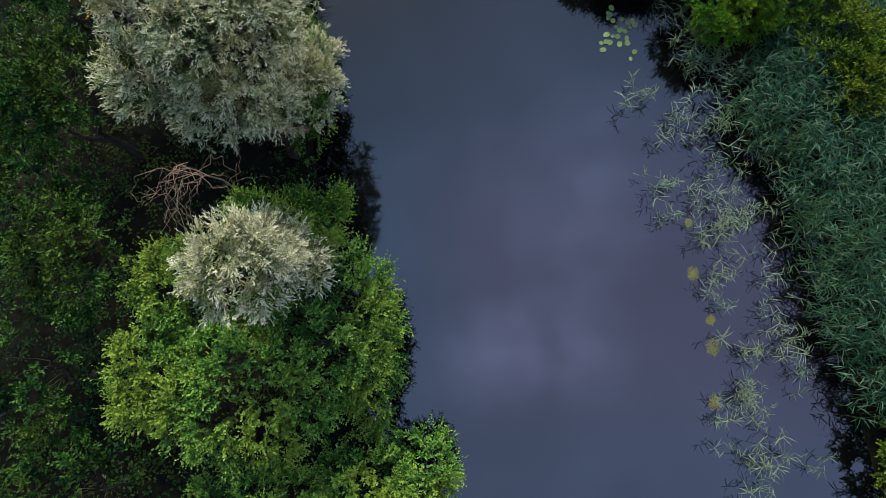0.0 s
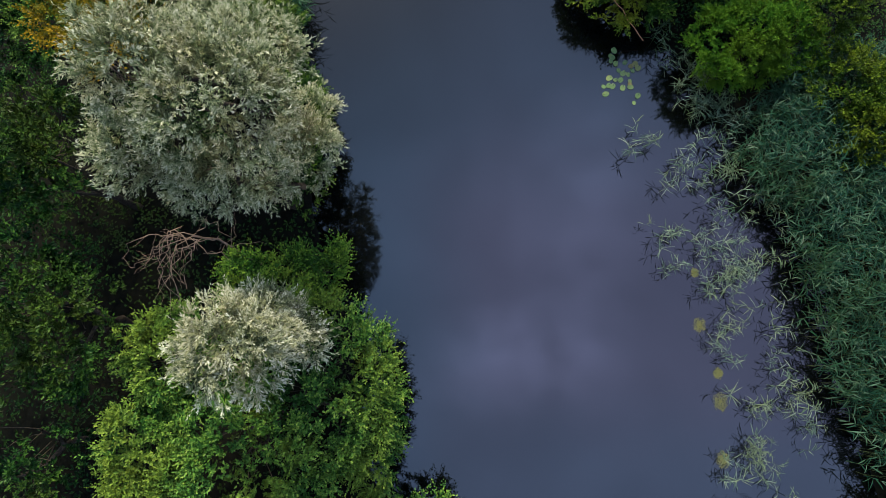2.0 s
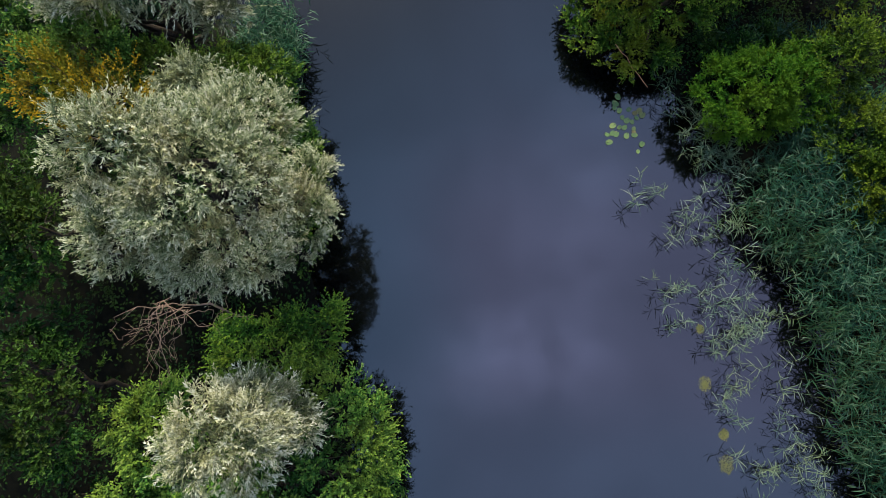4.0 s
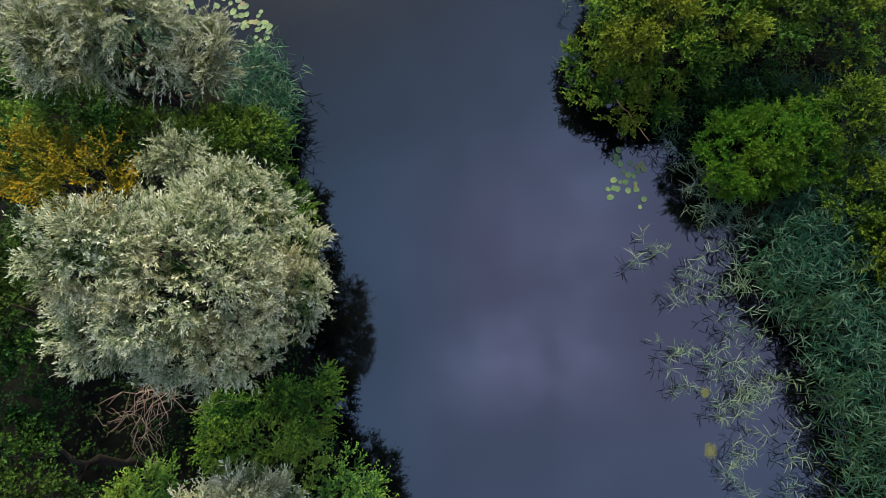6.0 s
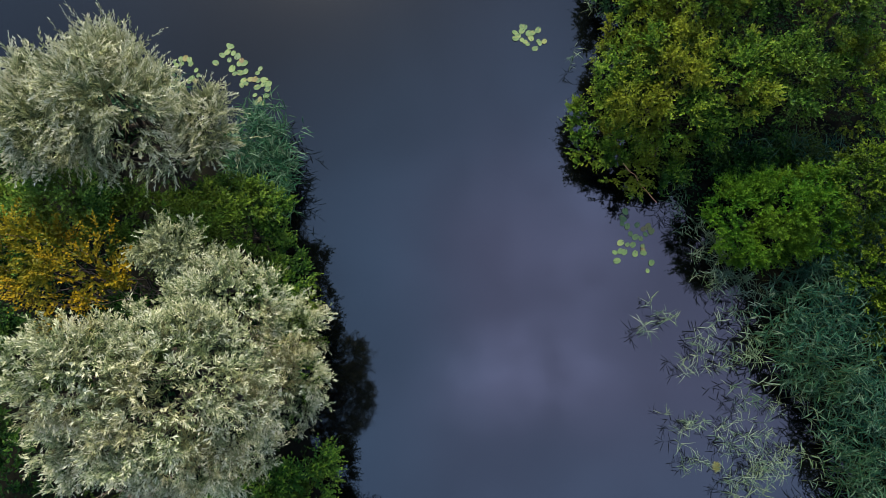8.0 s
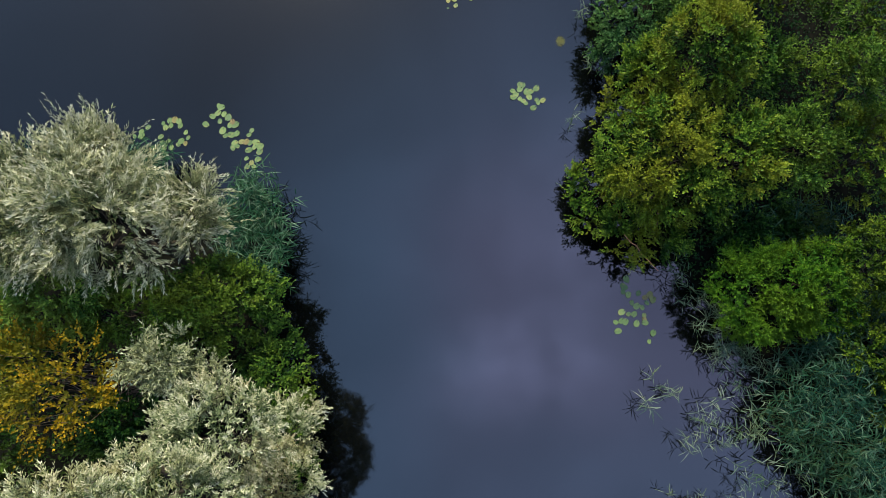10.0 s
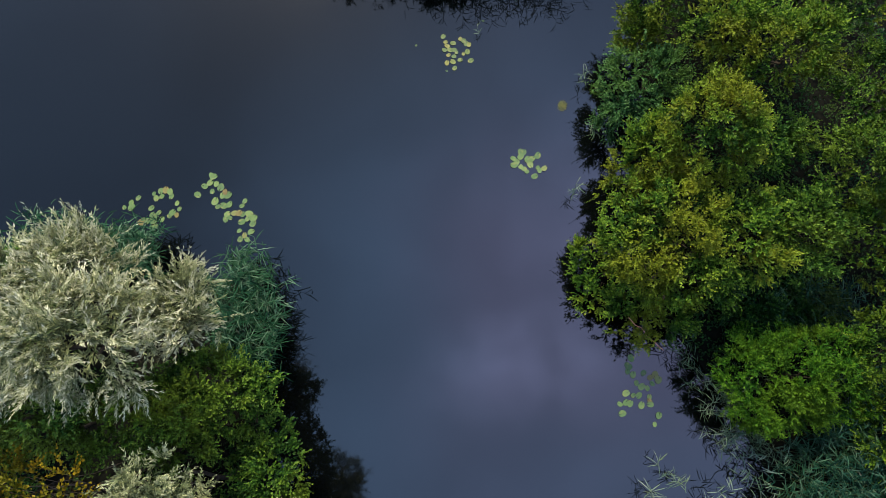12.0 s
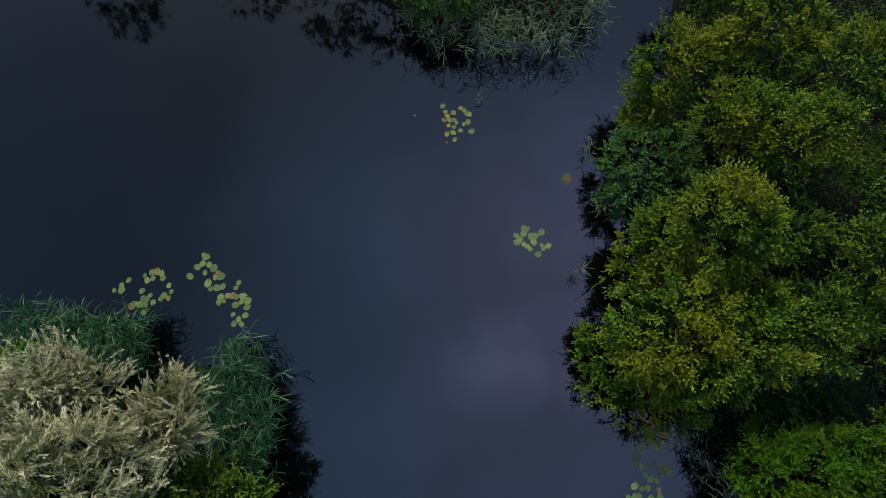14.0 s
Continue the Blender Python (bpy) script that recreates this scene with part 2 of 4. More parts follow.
def pad_material(name, stops):
    m, nodes, links, b = principled(name, 0.45, 0.12)
    info = nodes.new("ShaderNodeObjectInfo")
    ramp = ramp_node(nodes, stops)
    links.new(info.outputs["Random"], ramp.inputs[0])
    geo = nodes.new("ShaderNodeNewGeometry")
    noi = nodes.new("ShaderNodeTexNoise")
    noi.inputs["Scale"].default_value, noi.inputs["Detail"].default_value = 9.0, 4.0
    links.new(geo.outputs["Position"], noi.inputs["Vector"])
    spot = nodes.new("ShaderNodeMapRange")
    spot.inputs["From Min"].default_value, spot.inputs["From Max"].default_value = 0.55, 0.72
    spot.inputs["To Max"].default_value = 0.7
    links.new(noi.outputs["Fac"], spot.inputs["Value"])
    mix = nodes.new("ShaderNodeMix")
    mix.data_type = "RGBA"
    mix.inputs[7].default_value = (0.20, 0.16, 0.05, 1)
    links.new(spot.outputs["Result"], mix.inputs[0])
    links.new(ramp.outputs[0], mix.inputs[6])
    links.new(mix.outputs[2], b.inputs["Base Color"])
    return m


M_PAD = pad_material("lily pad", [(0.0, (0.045, 0.0792, 0.027)), (0.5, (0.0738, 0.117, 0.036)), (0.86, (0.113, 0.151, 0.045)), (0.93, (0.117, 0.099, 0.0306)), (1.0, (0.09, 0.0585, 0.0225))])
M_OLDPAD = pad_material("yellowing lily pad", [(0.0, (0.048, 0.078, 0.021)), (0.5, (0.085, 0.104, 0.024)), (1.0, (0.13, 0.11, 0.020))])

M_WATER, nodes, links, b = principled("still dark water", 0.05, 0.5)
b.inputs["Base Color"].default_value = (0.0008, 0.0011, 0.0011, 1)
b.inputs["IOR"].default_value = 1.465
geo = nodes.new("ShaderNodeNewGeometry")
noi = nodes.new("ShaderNodeTexNoise")
noi.inputs["Scale"].default_value, noi.inputs["Detail"].default_value = 1.4, 2.0
links.new(geo.outputs["Position"], noi.inputs["Vector"])
bmp = nodes.new("ShaderNodeBump")
bmp.inputs["Strength"].default_value, bmp.inputs["Distance"].default_value = 0.06, 0.02
links.new(noi.outputs["Fac"], bmp.inputs["Height"])
links.new(bmp.outputs[0], b.inputs["Normal"])

# ---- mesh helpers ----


def raw_mesh(name, verts, faces, mat, smooth=False, tint=None):
    """A mesh from an array of points and an array of faces, all with the same number of corners."""
    me = bpy.data.meshes.new(name)
    verts, faces = np.asarray(verts, dtype=np.float32), np.asarray(faces, dtype=np.int32)
    k = faces.shape[1]
    me.vertices.add(len(verts))
    me.vertices.foreach_set("co", verts.ravel())
    me.loops.add(faces.size)
    me.loops.foreach_set("vertex_index", faces.ravel())
    me.polygons.add(len(faces))
    me.polygons.foreach_set("loop_start", np.arange(len(faces), dtype=np.int32) * k)
    me.polygons.foreach_set("use_smooth", np.full(len(faces), smooth))
    me.update(calc_edges=True)
    me.materials.append(mat)
    if tint is not None:
        me.attributes.new("tint", "FLOAT", "POINT").data.foreach_set("value", np.asarray(tint, dtype=np.float32))
    return me


def part(name, me, parent, label=""):
    ob = new(name, me)
    ob.parent = parent
    return tagged(ob, label)


def unit(v):
    return v / np.maximum(np.linalg.norm(v, axis=-1, keepdims=True), 1e-9)


def ball(rng, n):
    return unit(rng.normal(size=(n, 3)))


def leaf_arrays(p, d, up, length, width, shape):
    """Points and faces of leaves: base p, direction d, upper side up. Each leaf is folded along its midrib and bent down at the tip."""
    n = len(p)
    side = unit(np.cross(d, up))
    nrm = np.cross(side, d)
    length, width = length[:, None], width[:, None]
    if shape in ("lance", "oval"):
        v = np.stack([p, p + 0.45 * length * d + 0.5 * width * side + 0.16 * width * nrm,
                      p + length * d - 0.10 * length * nrm, p + 0.45 * length * d - 0.5 * width * side + 0.16 * width * nrm], 1)
        f = np.array([[0, 1, 2], [0, 2, 3]])
    else:  # a long arching blade
        a = 0.5 * width * side
        down = np.array([0, 0, 1.0])
        q1 = p + 0.35 * length * d - 0.02 * length * down
        q2 = p + 0.72 * length * d - 0.14 * length * down
        v = np.stack([p - 0.4 * a, p + 0.4 * a, q1 - a, q1 + a, q2 - 0.7 * a, q2 + 0.7 * a, p + 0.98 * length * d - 0.33 * length * down, p + length * d - 0.34 * length * down], 1)
        f = np.array([[0, 1, 3, 2], [2, 3, 5, 4], [4, 5, 7, 6]])
    k = v.shape[1]
    return v.reshape(-1, 3), (f[None] + (np.arange(n) * k)[:, None, None]).reshape(-1, f.shape[1])


def tubes(lines, sides=5):
    """Points and faces of tapered tubes: lines is a list of (points, radii)."""
    verts, faces, at = [], [], 0
    turn = np.linspace(0, 2 * np.pi, sides, endpoint=False)
    for pts, radii in lines:
        pts, radii = np.asarray(pts, float), np.asarray(radii, float)
        along = unit(np.gradient(pts, axis=0))
        ref = np.where(np.abs(along[:, 2:3]) > 0.9, np.array([[1.0, 0, 0]]), np.array([[0, 0, 1.0]]))
        a = unit(np.cross(along, ref))
        c = np.cross(along, a)
        ring = pts[:, None] + radii[:, None, None] * (a[:, None] * np.cos(turn)[None, :, None] + c[:, None] * np.sin(turn)[None, :, None])
        verts.append(ring.reshape(-1, 3))
        i, j = np.meshgrid(np.arange(len(pts) - 1), np.arange(sides), indexing="ij")
        j2 = (j + 1) % sides
        faces.append((np.stack([i * sides + j, i * sides + j2, (i + 1) * sides + j2, (i + 1) * sides + j], -1).reshape(-1, 4)) + at)
        at += len(pts) * sides
    return np.concatenate(verts), np.concatenate(faces)


def bent_line(rng, a, c, n=5, sway=0.08):
    a, c = np.asarray(a, float), np.asarray(c, float)
    t = np.linspace(0, 1, n)[:, None]
    off = rng.normal(size=(n, 3)) * sway * np.linalg.norm(c - a)
    off[0] = off[-1] = 0
    return a + (c - a) * t + off


# how each kind of foliage grows
FOLIAGE = {
    "willow": dict(pits=0.34, mat=M_WILLOW, shape="lance", clumps=21, shoots=4, leaves=13, shoot=0.32, leaf=0.102, width=0.023, spread=0.72, jitter=0.62, lift=0.35, droop=0.05, sway=0.3, dome=0.28, even=0.65),
    "cream_willow": dict(pits=0.34, mat=M_YOUNGWILLOW, shape="lance", clumps=19, shoots=4, leaves=15, shoot=0.42, leaf=0.110, width=0.024, spread=0.66, jitter=0.6, lift=0.2, droop=0.08, sway=0.5, dome=0.28, even=0.65),
    "plume_willow": dict(pits=0.20, mat=M_CREAM, shape="lance", clumps=12, shoots=3, leaves=26, shoot=0.70, leaf=0.135, width=0.027, spread=0.55, jitter=0.42, lift=0.2, droop=0.10, sway=0.8, dome=0.46, even=0.4),
    "grey_willow": dict(pits=0.34, mat=M_GREYWILLOW, shape="lance", clumps=18, shoots=4, leaves=14, shoot=0.36, leaf=0.105, width=0.027, spread=0.7, jitter=0.65, lift=0.3, droop=0.05, sway=0.5, dome=0.3, even=0.6),
    "bush": dict(mat=M_BUSH, shape="oval", clumps=16, shoots=5, leaves=9, shoot=0.40, leaf=0.100, width=0.056, spread=0.80, jitter=0.6, lift=0.4, droop=0.03, sway=0.5, dome=0.32, even=0.55),
    "sparse": dict(mat=M_SPARSE, shape="oval", clumps=8, shoots=5, leaves=9, shoot=0.46, leaf=0.095, width=0.054, spread=0.80, jitter=0.6, lift=0.4, droop=0.03, sway=0.5, dome=0.34, even=0.55),
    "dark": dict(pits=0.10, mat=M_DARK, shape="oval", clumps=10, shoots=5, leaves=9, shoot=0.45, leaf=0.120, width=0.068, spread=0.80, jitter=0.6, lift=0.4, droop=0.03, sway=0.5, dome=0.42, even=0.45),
    "yellow": dict(mat=M_YELLOW, shape="oval", clumps=8, shoots=4, leaves=11, shoot=0.55, leaf=0.085, width=0.054, spread=0.75, jitter=0.55, lift=0.6, droop=0.0, sway=0.5, dome=0.36, even=0.5),
    "alder": dict(mat=M_ALDER, shape="oval", clumps=15, shoots=5, leaves=9, shoot=0.38, leaf=0.095, width=0.060, spread=0.80, jitter=0.6, lift=0.4, droop=0.03, sway=0.5, dome=0.36, even=0.5),
    "alder_blue": dict(mat=M_ALDERBLUE, shape="oval", clumps=15, shoots=5, leaves=9, shoot=0.38, leaf=0.092, width=0.058, spread=0.80, jitter=0.6, lift=0.4, droop=0.03, sway=0.5, dome=0.36, even=0.5),
    "alder_green": dict(mat=M_ALDERGREEN, shape="oval", clumps=14, shoots=5, leaves=9, shoot=0.38, leaf=0.095, width=0.060, spread=0.80, jitter=0.6, lift=0.4, droop=0.03, sway=0.5, dome=0.36, even=0.5),
    "marsh": dict(mat=M_MARSH, shape="oval", clumps=14, shoots=5, leaves=9, shoot=0.38, leaf=0.095, width=0.058, spread=0.80, jitter=0.6, lift=0.4, droop=0.03, sway=0.5, dome=0.34, even=0.5),
    "feather": dict(pits=0.34, mat=M_FEATHER, shape="lance", clumps=11, shoots=6, leaves=12, shoot=0.40, leaf=0.125, width=0.040, spread=0.85, jitter=0.65, lift=0.6, droop=0.0, sway=0.5, dome=0.36, even=0.4),
}


def wander(p, size):
    """A smooth field of directions, by which neighbouring twigs turn the same way."""
    q = p / size
    x = np.sin(q[:, 1] * 1.9 + 1.3 * np.sin(q[:, 2] * 1.3 + q[:, 0])) + 0.6 * np.sin(q[:, 2] * 3.7 + q[:, 0] * 2.1)
    y = np.sin(q[:, 2] * 2.1 + 1.3 * np.sin(q[:, 0] * 1.5 + q[:, 1])) + 0.6 * np.sin(q[:, 0] * 3.3 + q[:, 1] * 2.6)
    z = np.sin(q[:, 0] * 2.3 + 1.3 * np.sin(q[:, 1] * 1.1 + q[:, 2])) + 0.6 * np.sin(q[:, 1] * 3.1 + q[:, 2] * 2.2)
    return np.stack([x, y, z], 1) * 0.7


def crown_anchors(rng, lobes, density, scale=1.0, low=-0.35, dome=0.42, even=0.4, merge=1.0, pits=0.18):
    """Where the outer twigs of a crown end, and which way is out: on small domes (boughs) and evenly between them, over rounded lobes with a ragged surface, fewer where lobes meet."""
    lobes = np.asarray(lobes, float)
    pts, outs = [], []
    each = 7

    def outside(p, i, share):
        keep = np.ones(len(p), bool)
        for j, other in enumerate(lobes):
            if j != i:
                keep &= np.linalg.norm((p - other[:3]) / (other[3:] * scale), axis=1) > share * merge
        return keep

    def swell(p, size, shift):
        return np.array([noise.noise(Vector(v / size) + Vector((shift * 7.1, shift, -shift))) for v in p])

    for i, (cx, cy, cz, rx, ry, rz) in enumerate(lobes):
        r = np.array([rx, ry, rz]) * scale
        centre = np.array([cx, cy, cz])
        area = 4 * np.pi * (((r[0] * r[1]) ** 1.6 + (r[0] * r[2]) ** 1.6 + (r[1] * r[2]) ** 1.6) / 3) ** (1 / 1.6)
        d = ball(rng, max(int(area * density * (1 - even) / each), 8))
        d = d[d[:, 2] > low]
        bulge = swell(d * r, 0.75, i)
        size = dome * rng.uniform(0.6, 1.3, len(d))[:, None]
        out_dir = unit(d / r)
        p = centre + d * r * 0.97 + out_dir * (0.30 * bulge + 0.06 * rng.normal(size=len(d)))[:, None] - out_dir * size * 0.6
        p, o, size = np.repeat(p, each, 0), np.repeat(out_dir, each, 0), np.repeat(size, each, 0)
        way = unit(ball(rng, len(p)) + o * 0.7)
        p = p + way * size * rng.uniform(0.7, 1.15, (len(p), 1))
        keep = outside(p, i, 0.72) & (swell(p, 0.5, 5) + 0.12 * rng.normal(size=len(p)) > -pits)
        pts.append(p[keep])
        outs.append(unit(o * 0.5 + way)[keep])
        # twigs between the boughs, at uneven depth, with a few stray shoots
        d = ball(rng, max(int(area * density * even), 8))
        d = d[d[:, 2] > low]
        out_dir = unit(d / r)
        depth = 0.26 * swell(d * r, 0.75, i) + 0.22 * swell(d * r, 0.3, i + 3) - 0.30 * rng.random(len(d)) ** 1.6
        depth = depth + np.where(rng.random(len(d)) < 0.07, rng.uniform(0.12, 0.34, len(d)), 0)
        p = centre + d * r * 0.98 + out_dir * depth[:, None]
        keep = outside(p, i, 0.80) & (swell(p, 0.5, 5) + 0.12 * rng.normal(size=len(p)) > -pits)
        pts.append(p[keep])
        outs.append(out_dir[keep])
    p, o = np.concatenate(pts), np.concatenate(outs)
    keep = p[:, 2] > 0.12
    return p[keep], o[keep]


def foliage(rng, anchors, outs, kind, more=1.0, big=1.0, inner_shade=1.0):
    """Leaves on sprays: the shoots of each twig fan out from one point, with leaves along them."""
    k = FOLIAGE[kind]
    s, nl = k["shoots"], max(int(k["leaves"] * more), 3)
    up = np.array([0, 0, 1.0])
    main = unit(outs + wander(anchors, 0.42) * k["sway"] + ball(rng, len(anchors)) * 0.45 + up * k["lift"])
    fork = anchors - main * 0.5 * k["shoot"]
    a, o = np.repeat(fork, s, 0), np.repeat(outs, s, 0)
    d = unit(np.repeat(main, s, 0) + ball(rng, len(a)) * k["jitter"])
    size = (k["shoot"] * rng.uniform(0.55, 1.25, len(a)) * np.where(rng.random(len(a)) < 0.06, 1.5, 1.0))[:, None]
    start = a + ball(rng, len(a)) * 0.04
    tip_t = np.tile(np.linspace(0.2, 1.0, nl), len(a))[:, None] + rng.uniform(-0.05, 0.05, (len(a) * nl, 1))
    sd, ss, st = np.repeat(d, nl, 0), np.repeat(size, nl, 0), np.repeat(start, nl, 0)
    p = st + sd * ss * tip_t - up * k["droop"] * tip_t ** 2
    radial = ball(rng, len(p))
    radial = unit(radial - (radial * sd).sum(1, keepdims=True) * sd)
    spread = k["spread"] * (1.15 - 0.5 * tip_t)
    ld = unit(sd * (1 - 0.5 * spread) + radial * spread + up * 0.08)
    lup = unit(up * 0.9 + np.repeat(o, nl, 0) * 0.4 + ball(rng, len(p)) * k.get("flutter", 0.8))
    length = k["leaf"] * big * rng.uniform(0.65, 1.25, len(p)) * (1.1 - 0.35 * tip_t[:, 0])
    v, f = leaf_arrays(p, ld, lup, length, k["width"] * length / k["leaf"] * rng.uniform(0.85, 1.15, len(p)), k["shape"])
    # paler young leaves at tips; dark shoot bases also stand for shade
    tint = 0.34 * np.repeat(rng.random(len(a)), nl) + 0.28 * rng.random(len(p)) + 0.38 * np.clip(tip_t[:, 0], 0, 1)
    return v, f, np.repeat(np.clip((tint - 0.53) * 1.8 + 0.5, 0, 1) * inner_shade, len(v) // len(p))


def woody(name, kind, foot, lobes, label, category, group, seed, trunk_r=0.14, stems=1, thin=1.0, wands=0):
    """A tree or shrub: trunk and limbs in one mesh of bark, leaves in the other, on an Empty at its foot."""
    rng = np.random.default_rng(seed)
    fx, fy = foot
    fz = ground_height(fx, fy)
    base = new(name)
    base.location = (fx, fy, fz)
    tagged(base, label, category, group)
    lobes = np.asarray(lobes, float) - np.array([fx, fy, fz, 0, 0, 0])
    k = FOLIAGE[kind]
    a, o = crown_anchors(rng, lobes, k["clumps"] * thin, 1.0, -0.08, k.get("dome", 0.42), k.get("even", 0.4), 1.0, k.get("pits", 0.18))
    keep = a[:, 2] + fz > 0.12
    a, o = a[keep], o[keep]
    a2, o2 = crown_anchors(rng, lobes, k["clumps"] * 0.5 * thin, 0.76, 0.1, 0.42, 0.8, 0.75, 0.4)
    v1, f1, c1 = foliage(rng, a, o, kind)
    # inner leaves tinted darker: the shade inside the crown is in their colour
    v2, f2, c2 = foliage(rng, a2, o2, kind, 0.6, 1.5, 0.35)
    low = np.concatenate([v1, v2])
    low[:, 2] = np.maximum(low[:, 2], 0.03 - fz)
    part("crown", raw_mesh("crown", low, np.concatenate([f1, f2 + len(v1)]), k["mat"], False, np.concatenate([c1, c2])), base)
    # trunk, a limb into each lobe, branches to the outer twigs
    lines = []
    mid = lobes[:, :3].mean(0)
    fork = np.array([mid[0] * 0.35, mid[1] * 0.35, max(lobes[:, 2].min() * 0.45, 0.25)])
    for sidx in range(stems):
        off = rng.normal(size=3) * 0.18 * (stems > 1)
        off[2] = 0
        lines.append((bent_line(rng, np.array([0, 0, -0.15]) + off, fork + off * 1.6, 5, 0.04), np.linspace(trunk_r, trunk_r * 0.7, 5) / stems ** 0.5))
    for lobe in lobes:
        c = lobe[:3] + np.array([0, 0, 0.1 * lobe[5]])
        lines.append((bent_line(rng, fork, c, 6, 0.06), np.linspace(trunk_r * 0.6, trunk_r * 0.22, 6)))
    pick = rng.permutation(len(a))[: max(int(len(a) * 0.04), 10)]
    for q in a[pick]:
        near = lobes[np.argmin(np.linalg.norm((lobes[:, :3] - q) / lobes[:, 3:], axis=1))]
        c = fork + (near[:3] - fork) * rng.uniform(0.35, 1.0) + (q - near[:3]) * np.array([0.1, 0.1, 0])
        lines.append((bent_line(rng, c, q - unit(q - near[:3]) * 0.25, 5, 0.08), np.array([0.018, 0.013, 0.010, 0.007, 0.003])))
    v, f = tubes(lines, 5)
    part("trunk", raw_mesh("trunk", v, f, M_BARK, True), base)
    for q in a[rng.permutation(len(a))[:wands]]:
        line = bent_line(rng, fork * np.array([1, 1, 0.6]) + rng.normal(size=3) * 0.15, q + unit(q - fork) * 0.15, 7, 0.025)
        v, f = tubes([(line, np.linspace(0.017, 0.005, 7))], 5)
        part("stem", raw_mesh("stem", v, f, M_TWIG, True), base, "bare slender stem")
    return base


# ---- ground and water ----


def shore_left(y):
    return np.interp(y, [-40, -4, 0, 4, 7, 10, 15, 17, 19], [0.5, 0.2, -2.2, -2.6, -3.9, -4.6, -5.9, -6.2, -7.6])


def shore_right(y):
    return np.interp(y, [-40, -4, -2, 1, 2.9, 5.7, 6.9, 8.5, 10, 13, 15, 17, 19, 23, 27, 29, 33, 60], [14.2, 13.8, 13.5, 13.0, 12.55, 12.6, 12.3, 11.2, 10.1, 9.9, 8.9, 7.3, 7.0, 7.4, 7.9, 8.6, 9.4, 10.5])


def shore_far(x):
    return np.interp(x, [-60, -17, -8, -3, -1, 1, 5, 7], [36.0, 35.0, 34.4, 32.4, 31.0, 30.0, 30.2, 31.5])


def shore_corner(x):
    return np.interp(x, [-60, -15, -12, -9, -7, -5], [19.2, 18.6, 18.6, 18.3, 18.0, 17.0])


def inland(x, y, deep=0):
    """Metres from the water's edge, about; minus in the water. With deep, the reeds along the bank stand in shallow water."""
    left = np.minimum(shore_left(y) - x, shore_corner(x) - y)
    right = x - shore_right(y)
    right = right - np.where(right > -3, 1.1 * np.clip((13.5 - y) / 3.0, 0, 1), 0) * deep
    far = np.minimum(y - shore_far(x), 6.4 + 0.03 * (y - 30) - x)
    return np.maximum(np.maximum(left, right), far)


def ground_height(x, y):
    d = float(inland(x, y, 1))
    s = min(max((d + 1.2) / 2.6, 0.0), 1.0)
    return -0.75 + 1.25 * s * s * (3 - 2 * s)


def build_ground():
    gx = np.concatenate([[-500, -250, -120, -60, -35], np.arange(-22, 22.01, 0.4), [35, 60, 120, 250, 500]])
    gy = np.concatenate([[-500, -250, -120, -60, -30, -15], np.arange(-9, 46.01, 0.4), [60, 90, 150, 300, 500]])
    x, y = np.meshgrid(gx, gy, indexing="ij")
    s = np.clip((inland(x, y, 1) + 1.2) / 2.6, 0, 1)
    z = -0.75 + 1.25 * s * s * (3 - 2 * s)
    rough = np.array([noise.noise(Vector((u * 0.9, w * 0.9, 0.0))) for u, w in zip(x.ravel(), y.ravel())]).reshape(x.shape)
    z = z + 0.10 * rough * s
    ny = len(gy)
    i, j = np.meshgrid(np.arange(len(gx) - 1), np.arange(ny - 1), indexing="ij")
    f = np.stack([i * ny + j, (i + 1) * ny + j, (i + 1) * ny + j + 1, i * ny + j + 1], -1).reshape(-1, 4)
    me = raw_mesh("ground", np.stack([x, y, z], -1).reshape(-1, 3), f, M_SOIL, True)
    tagged(new("ground", me), "damp soil and leaf litter of the banks, darkened for tree shade", "ground", kind="structure")
    e = 500.0
    me = raw_mesh("water", [(-e, -e, 0), (e, -e, 0), (e, e, 0), (-e, e, 0)], [(0, 1, 2, 3)], M_WATER)
    tagged(new("water", me), "still dark water mirroring a clouded sky", "water", kind="structure")


build_ground()

# ---- trees and shrubs of the wooded bank ----
woody("willow_tree", "willow", (-5.2, 8.6),
      [(-4.9, 8.3, 8.9, 1.9, 1.8, 2.4), (-6.2, 8.6, 9.7, 1.4, 1.1, 1.8), (-4.55, 10.1, 7.6, 1.45, 1.3, 1.8), (-3.8, 8.6, 5.3, 1.05, 1.3, 1.4), (-3.75, 10.0, 4.2, 0.9, 1.0, 1.2),
       (-5.1, 7.2, 7.0, 1.7, 1.0, 2.0), (-6.8, 7.5, 8.0, 1.2, 1.0, 1.7)],
      "large silver-leaved willow tree leaning out over the water", "tree", "willows on the bank", 11, 0.24)
woody("willow_tree", "cream_willow", (-4.2, 3.0),
      [(-4.35, 3.0, 7.7, 1.4, 1.2, 1.6), (-4.1, 4.0, 6.9, 0.7, 0.65, 1.0), (-3.4, 3.5, 6.1, 0.75, 0.8, 1.0)],
      "young pale silver willow rising out of a green thicket", "tree", "willows on the bank", 12, 0.15)
